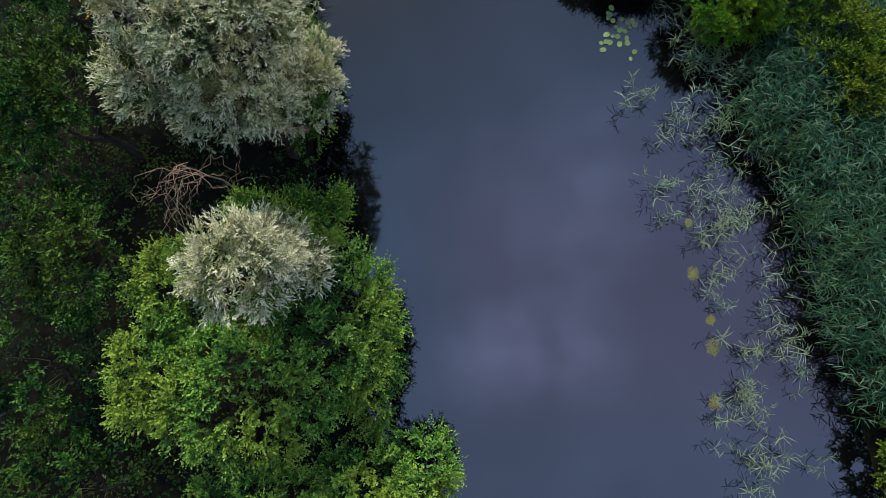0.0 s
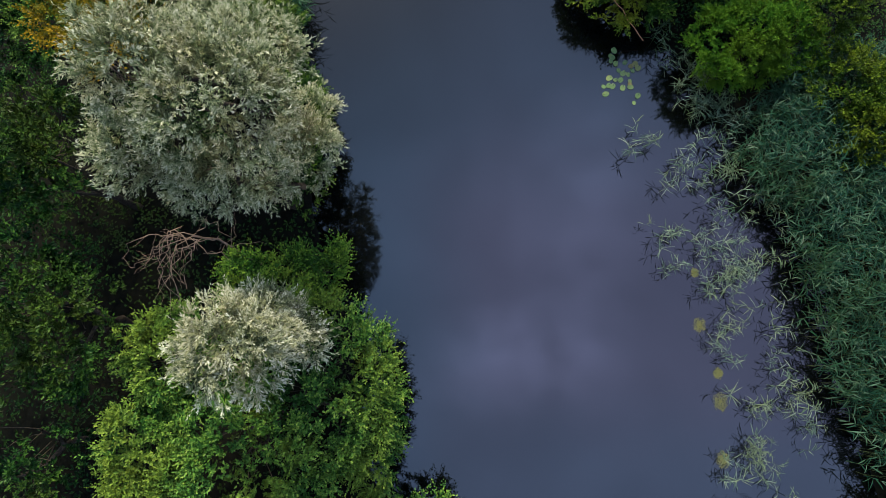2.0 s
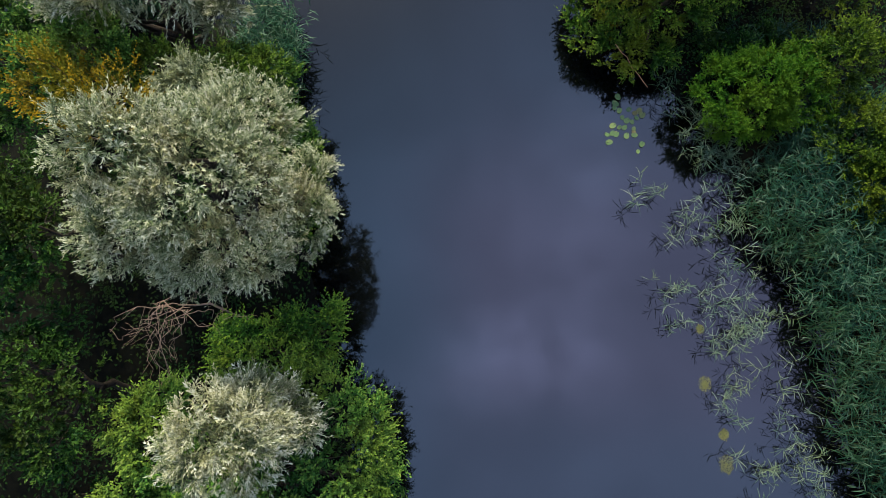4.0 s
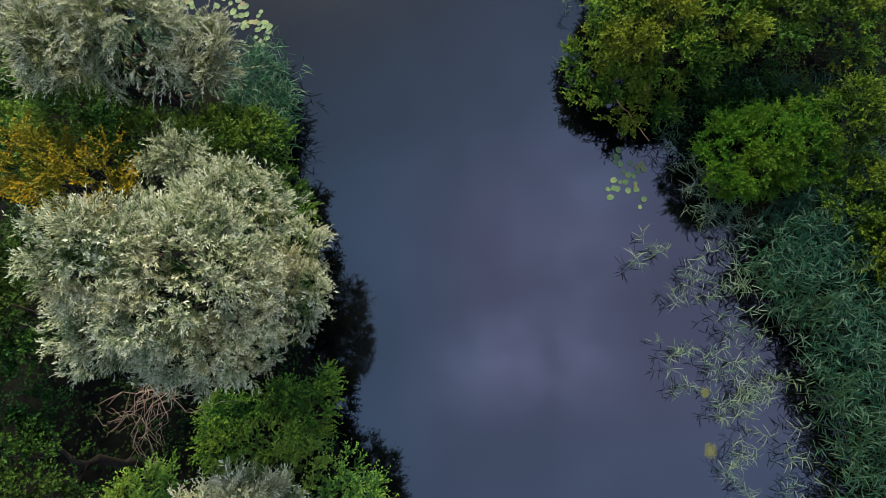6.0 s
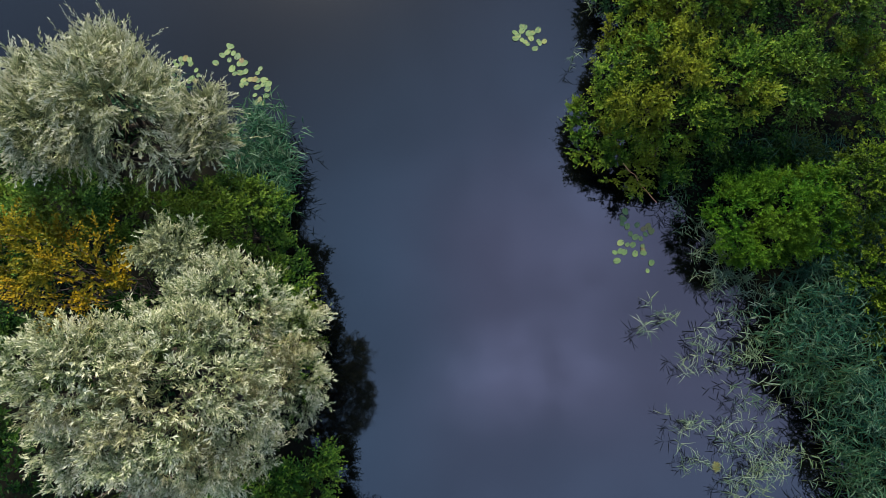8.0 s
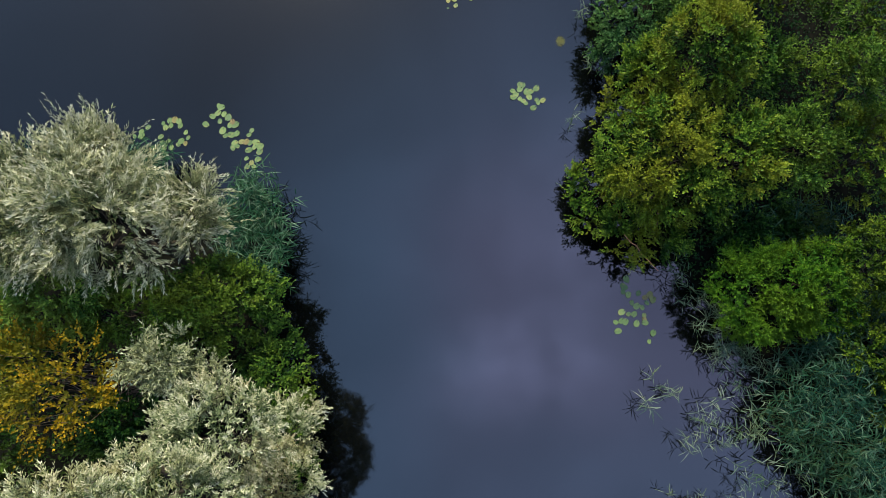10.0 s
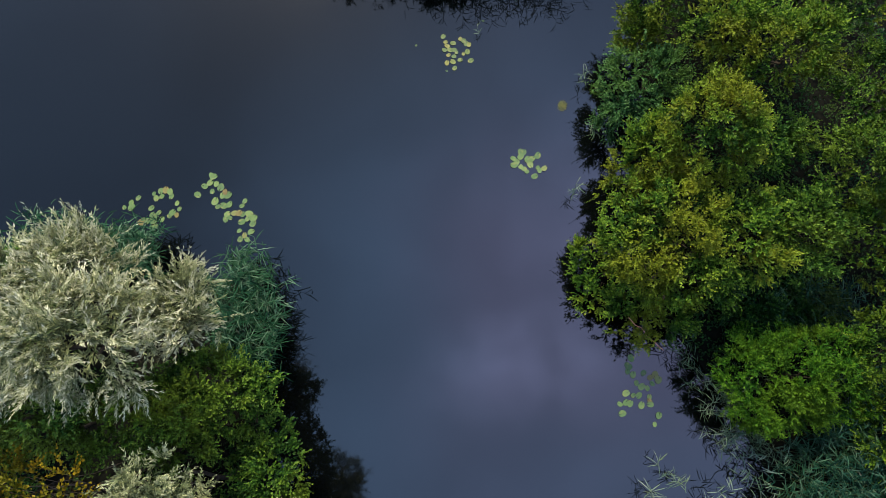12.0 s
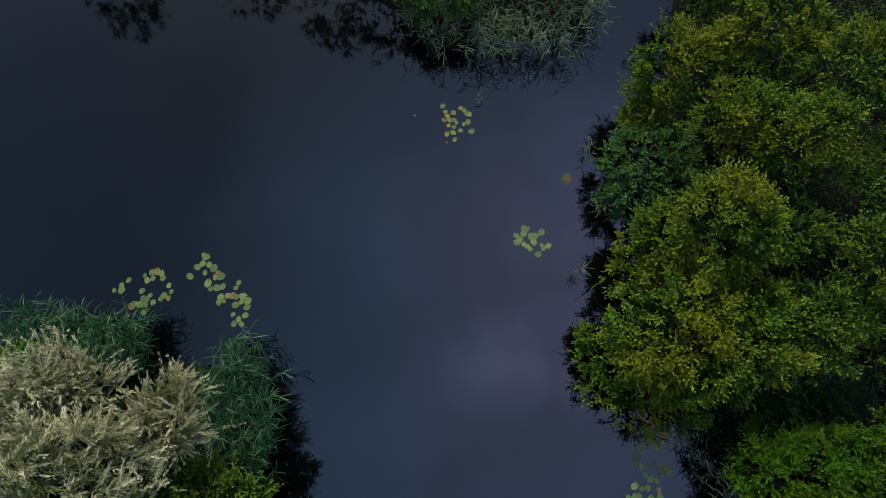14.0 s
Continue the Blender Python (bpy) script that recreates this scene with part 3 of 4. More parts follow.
woody("willow_tree", "plume_willow", (-8.4, 15.4),
      [(-7.75, 15.0, 7.0, 1.65, 1.4, 2.6), (-8.9, 16.4, 5.9, 1.4, 1.5, 1.8), (-7.1, 16.3, 4.0, 1.0, 1.2, 1.5), (-9.0, 17.2, 6.3, 0.9, 0.8, 1.2),
       (-9.3, 14.6, 7.0, 1.4, 1.1, 2.1), (-10.6, 15.8, 5.8, 1.3, 1.3, 1.7), (-10.5, 16.9, 6.0, 1.0, 0.85, 1.2)],
      "broad cream-silver willow tree at the water's corner", "tree", "willows on the bank", 13, 0.22)
woody("willow_shrub", "grey_willow", (-6.1, 11.6), [(-6.2, 11.7, 6.9, 0.85, 0.75, 1.2), (-5.7, 11.3, 6.2, 0.7, 0.7, 1.1)],
      "small grey-leaved willow between the larger willows", "shrub", "willows on the bank", 14, 0.10)
woody("thicket_shrub", "bush", (-4.6, 1.2),
      [(-5.2, 0.2, 3.6, 2.7, 2.3, 2.9), (-3.4, 2.2, 3.0, 2.4, 2.8, 2.6), (-1.9, 1.4, 2.3, 1.0, 2.4, 1.8), (-7.2, 3.0, 4.5, 1.3, 1.4, 1.6), (-7.6, 0.6, 4.2, 1.2, 1.6, 1.8)],
      "dense green broad-leaved shrub with yellowish shoot tips", "shrub", "green shrubs on the bank", 21, 0.16, 3)
woody("thicket_shrub", "sparse", (-4.6, 5.0), [(-4.9, 4.8, 3.3, 1.6, 0.9, 1.6), (-3.6, 5.5, 2.0, 0.7, 0.7, 1.2), (-5.7, 5.6, 3.0, 1.0, 0.7, 1.1), (-4.4, 5.9, 2.3, 1.0, 0.7, 1.0), (-3.4, 6.3, 1.7, 0.45, 0.7, 0.8)],
      "green shrub beside dead branches at the water", "shrub", "green shrubs on the bank", 22, 0.09, 3)
woody("thicket_shrub", "bush", (-1.3, -2.2), [(-0.2, -2.2, 1.7, 1.2, 1.5, 1.5), (-2.0, -2.7, 2.3, 1.7, 1.6, 1.9)],
      "green shrub overhanging the water", "shrub", "green shrubs on the bank", 23, 0.09, 3)
woody("thicket_shrub", "bush", (-4.8, -3.4), [(-4.8, -3.4, 3.0, 2.4, 1.5, 2.6)],
      "green broad-leaved shrub in a thicket", "shrub", "green shrubs on the bank", 24, 0.12, 3)
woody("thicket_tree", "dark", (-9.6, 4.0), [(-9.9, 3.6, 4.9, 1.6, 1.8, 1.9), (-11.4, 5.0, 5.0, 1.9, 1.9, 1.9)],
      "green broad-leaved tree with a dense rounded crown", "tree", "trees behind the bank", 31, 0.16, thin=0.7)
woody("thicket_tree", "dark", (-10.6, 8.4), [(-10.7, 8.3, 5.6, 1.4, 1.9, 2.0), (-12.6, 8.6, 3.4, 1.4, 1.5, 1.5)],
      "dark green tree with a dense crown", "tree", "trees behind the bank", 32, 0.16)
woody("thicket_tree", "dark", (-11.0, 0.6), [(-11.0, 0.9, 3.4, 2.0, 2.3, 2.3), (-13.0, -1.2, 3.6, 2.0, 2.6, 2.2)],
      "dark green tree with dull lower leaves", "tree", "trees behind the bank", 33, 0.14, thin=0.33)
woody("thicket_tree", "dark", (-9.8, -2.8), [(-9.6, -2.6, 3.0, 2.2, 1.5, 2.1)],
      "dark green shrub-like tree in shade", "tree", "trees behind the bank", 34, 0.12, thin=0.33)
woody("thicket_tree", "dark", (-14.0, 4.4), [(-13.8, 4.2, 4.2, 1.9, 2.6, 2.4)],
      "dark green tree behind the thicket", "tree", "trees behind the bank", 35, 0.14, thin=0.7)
woody("autumn_shrub", "yellow", (-8.8, 11.3), [(-8.3, 11.1, 7.0, 1.4, 1.0, 1.4), (-9.8, 11.7, 6.7, 1.2, 1.0, 1.4)],
      "shrub turned orange and yellow with bare slender stems", "shrub", "", 41, 0.12, 4, 0.85, 26)
woody("thicket_shrub", "bush", (-9.6, 13.2), [(-9.6, 13.3, 5.9, 1.2, 0.9, 1.4), (-11.2, 12.6, 5.2, 1.5, 1.4, 1.6)],
      "green shrub behind an orange one", "shrub", "green shrubs on the bank", 42, 0.11, 3)
woody("thicket_shrub", "alder_green", (-8.0, 13.2), [(-8.2, 13.2, 4.8, 1.5, 0.9, 1.4), (-6.9, 12.8, 4.0, 1.2, 1.1, 1.4), (-7.0, 13.8, 3.6, 1.2, 0.8, 1.2)],
      "green shrub in the shade of a willow", "shrub", "green shrubs on the bank", 43, 0.10, 3)
woody("thicket_shrub", "alder_green", (-6.0, 13.8), [(-6.0, 13.8, 3.0, 1.4, 1.2, 1.5), (-6.9, 14.4, 2.9, 1.0, 0.8, 1.0), (-5.2, 12.6, 1.5, 1.0, 1.0, 1.2)],
      "rounded green shrub at the water's edge", "shrub", "green shrubs on the bank", 44, 0.10, 3)
woody("thicket_shrub", "alder_green", (-4.9, 10.6), [(-4.7, 11.4, 2.0, 1.1, 1.4, 1.7), (-4.4, 9.4, 1.6, 0.9, 1.2, 1.4)],
      "green shrub under a willow at the water", "shrub", "green shrubs on the bank", 45, 0.09, 3)
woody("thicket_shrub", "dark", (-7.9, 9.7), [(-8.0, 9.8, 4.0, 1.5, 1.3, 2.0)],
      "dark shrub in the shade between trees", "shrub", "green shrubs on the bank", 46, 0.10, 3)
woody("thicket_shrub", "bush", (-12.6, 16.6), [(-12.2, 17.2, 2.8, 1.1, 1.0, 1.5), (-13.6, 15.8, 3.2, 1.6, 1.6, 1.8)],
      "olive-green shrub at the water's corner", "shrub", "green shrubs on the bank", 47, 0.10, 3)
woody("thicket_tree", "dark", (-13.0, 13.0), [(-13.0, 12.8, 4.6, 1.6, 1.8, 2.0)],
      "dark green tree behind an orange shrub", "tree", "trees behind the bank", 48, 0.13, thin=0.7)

# ---- alders and shrubs of the reedy bank ----
woody("alder_tree", "alder", (8.4, 18.6), [(7.6, 18.8, 2.5, 2.3, 2.1, 2.1), (5.85, 17.9, 0.7, 1.25, 1.4, 0.6), (6.7, 16.8, 0.95, 1.25, 0.9, 0.75), (9.4, 18.7, 2.7, 1.7, 1.7, 2.0), (8.0, 17.6, 2.0, 1.8, 1.2, 1.6), (6.9, 18.2, 2.3, 1.4, 1.4, 1.5), (7.4, 16.35, 0.9, 1.5, 0.8, 0.8)],
      "olive-green alder spreading low over the water", "tree", "alders on the bank", 51, 0.17)
woody("alder_tree", "alder", (8.8, 21.8), [(8.6, 21.8, 3.8, 1.7, 1.6, 2.0), (7.3, 21.4, 2.6, 1.2, 1.4, 1.7), (6.7, 20.8, 1.2, 1.0, 1.4, 1.0)],
      "yellow-green alder with ochre twig tips", "tree", "alders on the bank", 52, 0.15)
woody("alder_tree", "alder_blue", (7.9, 24.4), [(7.3, 24.4, 1.8, 1.6, 1.6, 1.5), (6.7, 24.2, 0.8, 1.0, 1.3, 0.7)],
      "grey-green alder bush at the water's edge", "tree", "alders on the bank", 53, 0.12)
woody("alder_tree", "alder_green", (11.5, 19.4), [(11.5, 18.8, 2.9, 1.3, 1.5, 1.7), (12.9, 20.6, 3.9, 1.3, 1.2, 1.8)],
      "green alder with a rounded crown", "tree", "alders on the bank", 54, 0.15)
woody("alder_tree", "alder_green", (10.5, 21.7), [(10.7, 21.6, 3.3, 1.05, 1.05, 1.6)],
      "grey-green alder between lighter crowns", "tree", "alders on the bank", 55, 0.13, thin=0.6)
woody("alder_tree", "alder", (10.4, 24.9), [(11.0, 24.3, 4.0, 1.6, 1.3, 1.9), (9.3, 25.2, 3.6, 1.3, 1.2, 1.8)],
      "green alder with a clumped crown", "tree", "alders on the bank", 56, 0.15)
woody("alder_tree", "alder", (8.4, 27.5), [(8.3, 27.5, 2.8, 1.7, 1.4, 1.7), (7.4, 26.6, 1.6, 0.9, 1.1, 1.2)],
      "yellow-green alder at a narrow inlet", "tree", "alders on the bank", 57, 0.13)
woody("alder_tree", "alder", (12.0, 27.2), [(12.8, 26.3, 4.4, 1.5, 1.5, 1.9), (11.0, 28.4, 3.6, 1.7, 1.6, 1.9)],
      "green alder in a closed stand", "tree", "alders on the bank", 58, 0.15)
woody("alder_tree", "alder_green", (14.0, 22.6), [(14.0, 23.0, 4.0, 1.5, 1.6, 1.9)],
      "green alder in a closed stand", "tree", "alders on the bank", 59, 0.14)
woody("alder_tree", "alder", (14.2, 18.8), [(14.2, 18.9, 2.6, 1.5, 1.7, 1.6)],
      "dull green alder beside a shaded hollow", "tree", "alders on the bank", 60, 0.12)
woody("alder_tree", "alder_green", (10.4, 31.2), [(10.6, 31.2, 3.0, 1.9, 2.0, 2.0)],
      "dark green alder at a narrow inlet", "tree", "alders on the bank", 61, 0.13)
woody("marsh_shrub", "feather", (11.2, 14.5), [(10.8, 14.4, 1.5, 1.9, 1.7, 1.4), (12.3, 14.6, 1.9, 1.3, 1.5, 1.5), (11.4, 14.5, 2.0, 1.4, 1.4, 1.2)],
      "bright green feathery shrub among reeds", "shrub", "marsh shrubs", 71, 0.08, 4)
woody("marsh_shrub", "marsh", (15.9, 11.6), [(16.0, 11.6, 1.7, 1.1, 1.5, 1.6)],
      "yellow-green leafy shrub behind a reed bed", "shrub", "marsh shrubs", 72, 0.08, 3)
woody("marsh_shrub", "marsh", (14.4, 14.2), [(14.2, 12.7, 2.0, 1.3, 1.5, 1.5), (14.8, 11.0, 1.8, 1.1, 1.3, 1.4), (13.6, 15.2, 2.5, 1.2, 1.3, 1.7)],
      "green leafy shrub behind a reed bed", "shrub", "marsh shrubs", 73, 0.09, 3)
woody("marsh_shrub", "marsh", (15.4, -1.6), [(15.2, -2.1, 0.9, 0.8, 1.3, 1.1), (16.2, -1.2, 1.2, 1.2, 1.7, 1.4)],
      "yellow-green leafy shrub at the end of a reed bed", "shrub", "marsh shrubs", 74, 0.08, 3)
woody("marsh_shrub", "alder_blue", (16.8, 9.2), [(16.8, 9.0, 1.9, 1.1, 2.2, 1.8)],
      "dark green shrub behind a reed bed", "shrub", "marsh shrubs", 75, 0.08, 3)
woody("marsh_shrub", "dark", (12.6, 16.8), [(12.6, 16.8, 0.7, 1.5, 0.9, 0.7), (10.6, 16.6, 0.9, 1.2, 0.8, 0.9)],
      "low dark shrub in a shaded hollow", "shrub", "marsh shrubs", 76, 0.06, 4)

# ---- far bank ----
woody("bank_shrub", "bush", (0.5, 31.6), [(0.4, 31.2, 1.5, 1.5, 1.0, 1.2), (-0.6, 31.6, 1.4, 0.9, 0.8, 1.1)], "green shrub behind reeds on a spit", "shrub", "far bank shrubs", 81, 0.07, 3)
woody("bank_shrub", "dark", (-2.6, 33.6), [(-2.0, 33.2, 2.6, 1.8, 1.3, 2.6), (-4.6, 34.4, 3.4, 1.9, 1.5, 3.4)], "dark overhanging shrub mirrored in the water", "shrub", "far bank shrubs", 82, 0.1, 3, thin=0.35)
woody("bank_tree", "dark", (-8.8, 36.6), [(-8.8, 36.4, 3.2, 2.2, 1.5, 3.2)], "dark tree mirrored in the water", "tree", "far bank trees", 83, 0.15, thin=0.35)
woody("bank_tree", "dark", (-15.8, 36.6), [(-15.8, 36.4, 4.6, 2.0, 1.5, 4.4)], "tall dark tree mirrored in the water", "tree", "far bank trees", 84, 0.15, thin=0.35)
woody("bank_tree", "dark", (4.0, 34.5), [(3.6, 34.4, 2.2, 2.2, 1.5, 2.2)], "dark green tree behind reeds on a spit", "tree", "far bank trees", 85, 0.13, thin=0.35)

# ---- undergrowth under the trees ----


def undergrowth(name, n, box, margin, label, seed):
    rng = np.random.default_rng(seed)
    q = scatter(rng, n, *box, lambda x, y: inland(x, y) > margin)
    z = np.array([ground_height(x, y) for x, y in q]) + rng.uniform(0.25, 0.8, len(q))
    p = np.repeat(np.concatenate([q, z[:, None]], 1), 6, 0) + rng.normal(size=(len(q) * 6, 3)) * 0.10
    d = unit(ball(rng, len(p)) * np.array([1, 1, 0.3]) + np.array([0, 0, 0.15]))
    v, f = leaf_arrays(p, d, unit(np.array([0, 0, 1.0]) + ball(rng, len(p)) * 0.4), rng.uniform(0.09, 0.17, len(p)), rng.uniform(0.05, 0.09, len(p)), "oval")
    # tint stays below 0.45, so the hollows' shade is in the leaf colour
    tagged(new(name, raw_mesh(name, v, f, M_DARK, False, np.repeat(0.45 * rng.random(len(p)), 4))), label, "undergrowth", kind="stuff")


def scatter(rng, n, x0, x1, y0, y1, keep):
    p = np.stack([rng.uniform(x0, x1, n), rng.uniform(y0, y1, n)], 1)
    return p[keep(p[:, 0], p[:, 1])]


undergrowth("undergrowth", 5000, (-18, 1, -7, 19), 0.3, "leafy undergrowth below the trees, coloured dark as in shade", 91)
undergrowth("undergrowth", 4300, (7, 18, 13.5, 34), 0.3, "leafy undergrowth below the alders, coloured dark as in shade", 92)

# ---- reeds ----


def reed_blades(rng, x, y, foot, height, blade, per=8, flat=0.5, wind=(0.10, -0.05), width=0.034):
    """Blades and stems of reeds that stand at x, y: stem lines, and leaf points and faces."""
    n = len(x)
    base = np.stack([x, y, foot], 1)
    lean = rng.normal(size=(n, 2)) * 0.13 + np.array(wind)
    top = base + np.stack([lean[:, 0] * height, lean[:, 1] * height, height], 1)
    t = np.tile(np.linspace(0.58, 1.0, per), n)[:, None] + rng.uniform(-0.04, 0.04, (n * per, 1))
    p = np.repeat(base, per, 0) * (1 - t) + np.repeat(top, per, 0) * t
    turn = rng.uniform(0, 2 * np.pi, n * per)
    rise = rng.uniform(0.15, 1.0, n * per) * flat + 0.55 * np.clip(t[:, 0] - 0.85, 0, 1) * 6
    d = unit(np.stack([np.cos(turn) + wind[0] * 2, np.sin(turn) + wind[1] * 2, rise], 1))
    up = unit(np.array([0, 0, 1.0]) + ball(rng, n * per) * 0.35)
    length = blade * rng.uniform(0.6, 1.2, n * per)
    v, f = leaf_arrays(p, d, up, length, width * rng.uniform(0.7, 1.3, n * per), "blade")
    v[:, 2] = np.maximum(v[:, 2], 0.02)
    return base, top, v, f


def reed_bed(name, spots, height, blade, mat, label, seed, per=8, width=0.034, edge=None):
    rng = np.random.default_rng(seed)
    x, y = spots[:, 0], spots[:, 1]
    foot = np.array([ground_height(u, w) for u, w in zip(x, y)]) - 0.05
    tall = height * rng.uniform(0.72, 1.1, len(x))
    if edge:
        tall = tall * (0.66 + 0.34 * np.clip((x - edge(y)) / 1.3, 0, 1))
    base, top, v, f = reed_blades(rng, x, y, foot, tall - foot, blade, per, width=width)
    bed = new(name)
    tagged(bed, label, "reeds", kind="stuff")
    tint = np.clip((0.5 * np.repeat(rng.random(len(x)), per) + 0.5 * rng.random(len(x) * per) - 0.5) * 1.7 + 0.47, 0, 1)
    part("reed_leaves", raw_mesh("reed_leaves", v, f, mat, False, np.repeat(tint, 8)), bed)
    lines = [(np.stack([a, (a + c) / 2, c]), (0.007, 0.006, 0.003)) for a, c in zip(base, top)]
    v, f = tubes(lines, 3)
    part("reed_stems", raw_mesh("reed_stems", v, f, M_CULM), bed)


def bed_edge(y):
    return np.interp(y, [-5, -0.5, 1.4, 3, 5, 6.2, 7.2, 8.1, 8.9, 9.9, 10.8, 11.8, 13, 14.6], [14.3, 14.0, 13.5, 12.85, 12.65, 12.45, 12.3, 12.15, 11.3, 10.6, 10.5, 10.9, 11.3, 11.8])


rng = np.random.default_rng(5)
reed_bed("reed_bed", scatter(rng, 5200, 9, 17, -5, 14.6, lambda x, y: (x > bed_edge(y) + 0.8 * rng.random(len(x)) ** 2 - 0.25 * (rng.random(len(x)) < 0.12)) & (x < 16.5) & (((x - 10.9) / 1.8) ** 2 + ((y - 14.4) / 1.6) ** 2 > 1) & ((x - 15.0) ** 2 + ((y + 1.8) / 1.2) ** 2 > 1.2)),
         2.2, 0.46, M_REED, "dense bed of blue-green reeds along the bank", 6, edge=bed_edge)
rng = np.random.default_rng(18)
reed_bed("reed_bed", scatter(rng, 900, 8.5, 13.4, -4, 12.5, lambda x, y: (x < bed_edge(y) + 0.2) & (x > bed_edge(y) - 0.25 - np.interp(y, [2, 7, 9, 12.5], [0.25, 0.6, 1.2, 0.9])) & (rng.random(len(x)) < np.interp(y, [1, 7, 9, 12.5], [0.08, 0.16, 0.55, 0.6]))),
         1.35, 0.44, M_FARREED, "grey-green reeds along the wet edge of the bed", 19, 7, 0.028)
rng = np.random.default_rng(7)
reed_bed("reed_bed", scatter(rng, 820, -8, -4.4, 14.2, 19.2, lambda x, y: (((x + 6.4) / 1.0) ** 2 + ((y - 16.6) / 1.9) ** 2 + 0.35 * (x + 6.4) * (y - 16.6) < 1)),
         1.8, 0.56, M_LUSHREED, "clump of blue-green reeds at the water's corner", 8, 8, 0.029)
rng = np.random.default_rng(9)
reed_bed("reed_bed", scatter(rng, 620, -14.2, -9.6, 17.2, 19.8, lambda x, y: np.abs(y - shore_corner(x) - 0.25) < 0.75),
         1.9, 0.52, M_LUSHREED, "fringe of blue-green reeds below a willow", 10)
rng = np.random.default_rng(11)
reed_bed("reed_bed", scatter(rng, 360, -1.2, 6.6, 29.2, 32.4, lambda x, y: (inland(x, y) > -0.75) & (inland(x, y) < 1.4)),
         1.6, 0.48, M_FARREED, "grey-green reeds on a spit of the far bank", 12, 7, 0.026)
rng = np.random.default_rng(13)
reed_bed("reed_bed", scatter(rng, 170, 8.0, 11.4, 12.2, 16.4, lambda x, y: np.abs(inland(x, y) + 0.35) < 0.5),
         1.2, 0.42, M_FARREED, "grey-green reeds thinning out towards the water", 14, 7, 0.024)


rng = np.random.default_rng(15)
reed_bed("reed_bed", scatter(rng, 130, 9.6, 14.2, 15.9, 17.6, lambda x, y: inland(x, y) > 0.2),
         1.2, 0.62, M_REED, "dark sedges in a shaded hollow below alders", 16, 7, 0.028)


def make_reed(seed, height, blade, leaves):
    """One reed that stands in the water: a stem and its leaves, each a part."""
    rng = np.random.default_rng(seed)
    reed = new("reed")
    one = np.zeros(1)
    base, top, v, f = reed_blades(rng, one, one, one - 0.5, np.array([height + 0.5]), blade, leaves, 0.6, (0, 0), 0.019)
    v, f = v.reshape(leaves, -1, 3), np.array([[0, 1, 3, 2], [2, 3, 5, 4], [4, 5, 7, 6]])
    sv, sf = tubes([(np.stack([base[0], (base[0] + top[0]) / 2, top[0]]), (0.008, 0.007, 0.003))], 5)
    part("stem", raw_mesh("stem", sv, sf, M_CULM, True), reed)
    for one_leaf in v:
        part("leaf", raw_mesh("leaf", one_leaf, f, M_PALEREED, False, np.full(8, rng.random())), reed)
    return tagged(reed, "pale green reed standing in shallow water", "reed", "reeds standing in the water")


rng = np.random.default_rng(17)
models = [make_reed(100 + i, 0.55 + 0.10 * i, 0.34 + 0.02 * i, 7 + i % 3) for i in range(6)]
homes = [(7.72, 11.22), (7.29, 10.83), (7.84, 11.38), (8.72, 10.45), (8.3, 9.45), (7.4, 8.04), (8.75, 7.89), (8.38, 7.46), (8.21, 7.31), (8.16, 6.59), (8.5, 6.49), (9.98, 8.08), (9.9, 7.03), (9.39, 6.92),
         (10.37, 6.62), (9.52, 6.0), (10.83, 6.22), (5.2, 21.2), (5.0, 20.9), (1.9, 27.5), (5.4, 26.0), (5.6, 25.6), (5.95, 23.4), (6.15, 23.3), (6.35, 23.2), (6.2, 23.45)]
homes = homes + [(x + rng.normal() * 0.10, y + rng.normal() * 0.10) for x, y in homes[:17] if (x, y) != (7.4, 8.04) for _ in range(2)]
tufts = scatter(rng, 165, 7, 13, -4, 11.0, lambda x, y: (x > np.interp(y, [-4, -1.5, 0.2, 1.2, 2.1, 3.0, 4.0, 5.0, 6.0, 8.1, 9.2, 10.1], [9.6, 9.4, 10.0, 10.3, 9.7, 9.1, 9.3, 9.8, 9.4, 9.5, 9.3, 9.2])) & (x < bed_edge(y) - 0.5))
tufts = np.concatenate([tufts, scatter(rng, 34, 8.4, 11.0, 12.2, 14.8, lambda x, y: (x > 8.7 + 0.2 * (y - 12.2)) & (inland(x, y) > -1.6))])
outer = [(x + rng.normal() * 0.11, y + rng.normal() * 0.11) for x, y in tufts for _ in range(rng.integers(1, 5))]
for i, (x, y) in enumerate(homes + outer):
    m = pose(x, y, 0, rng.normal() * 7, rng.normal() * 7, rng.uniform(0, 360)) @ Matrix.Scale(rng.uniform(0.75, 1.2), 4)
    if i < 6:
        models[i].matrix_basis = m
    else:
        ob = copy_thing(models[i % 6], m)
        ob.matrix_basis = m

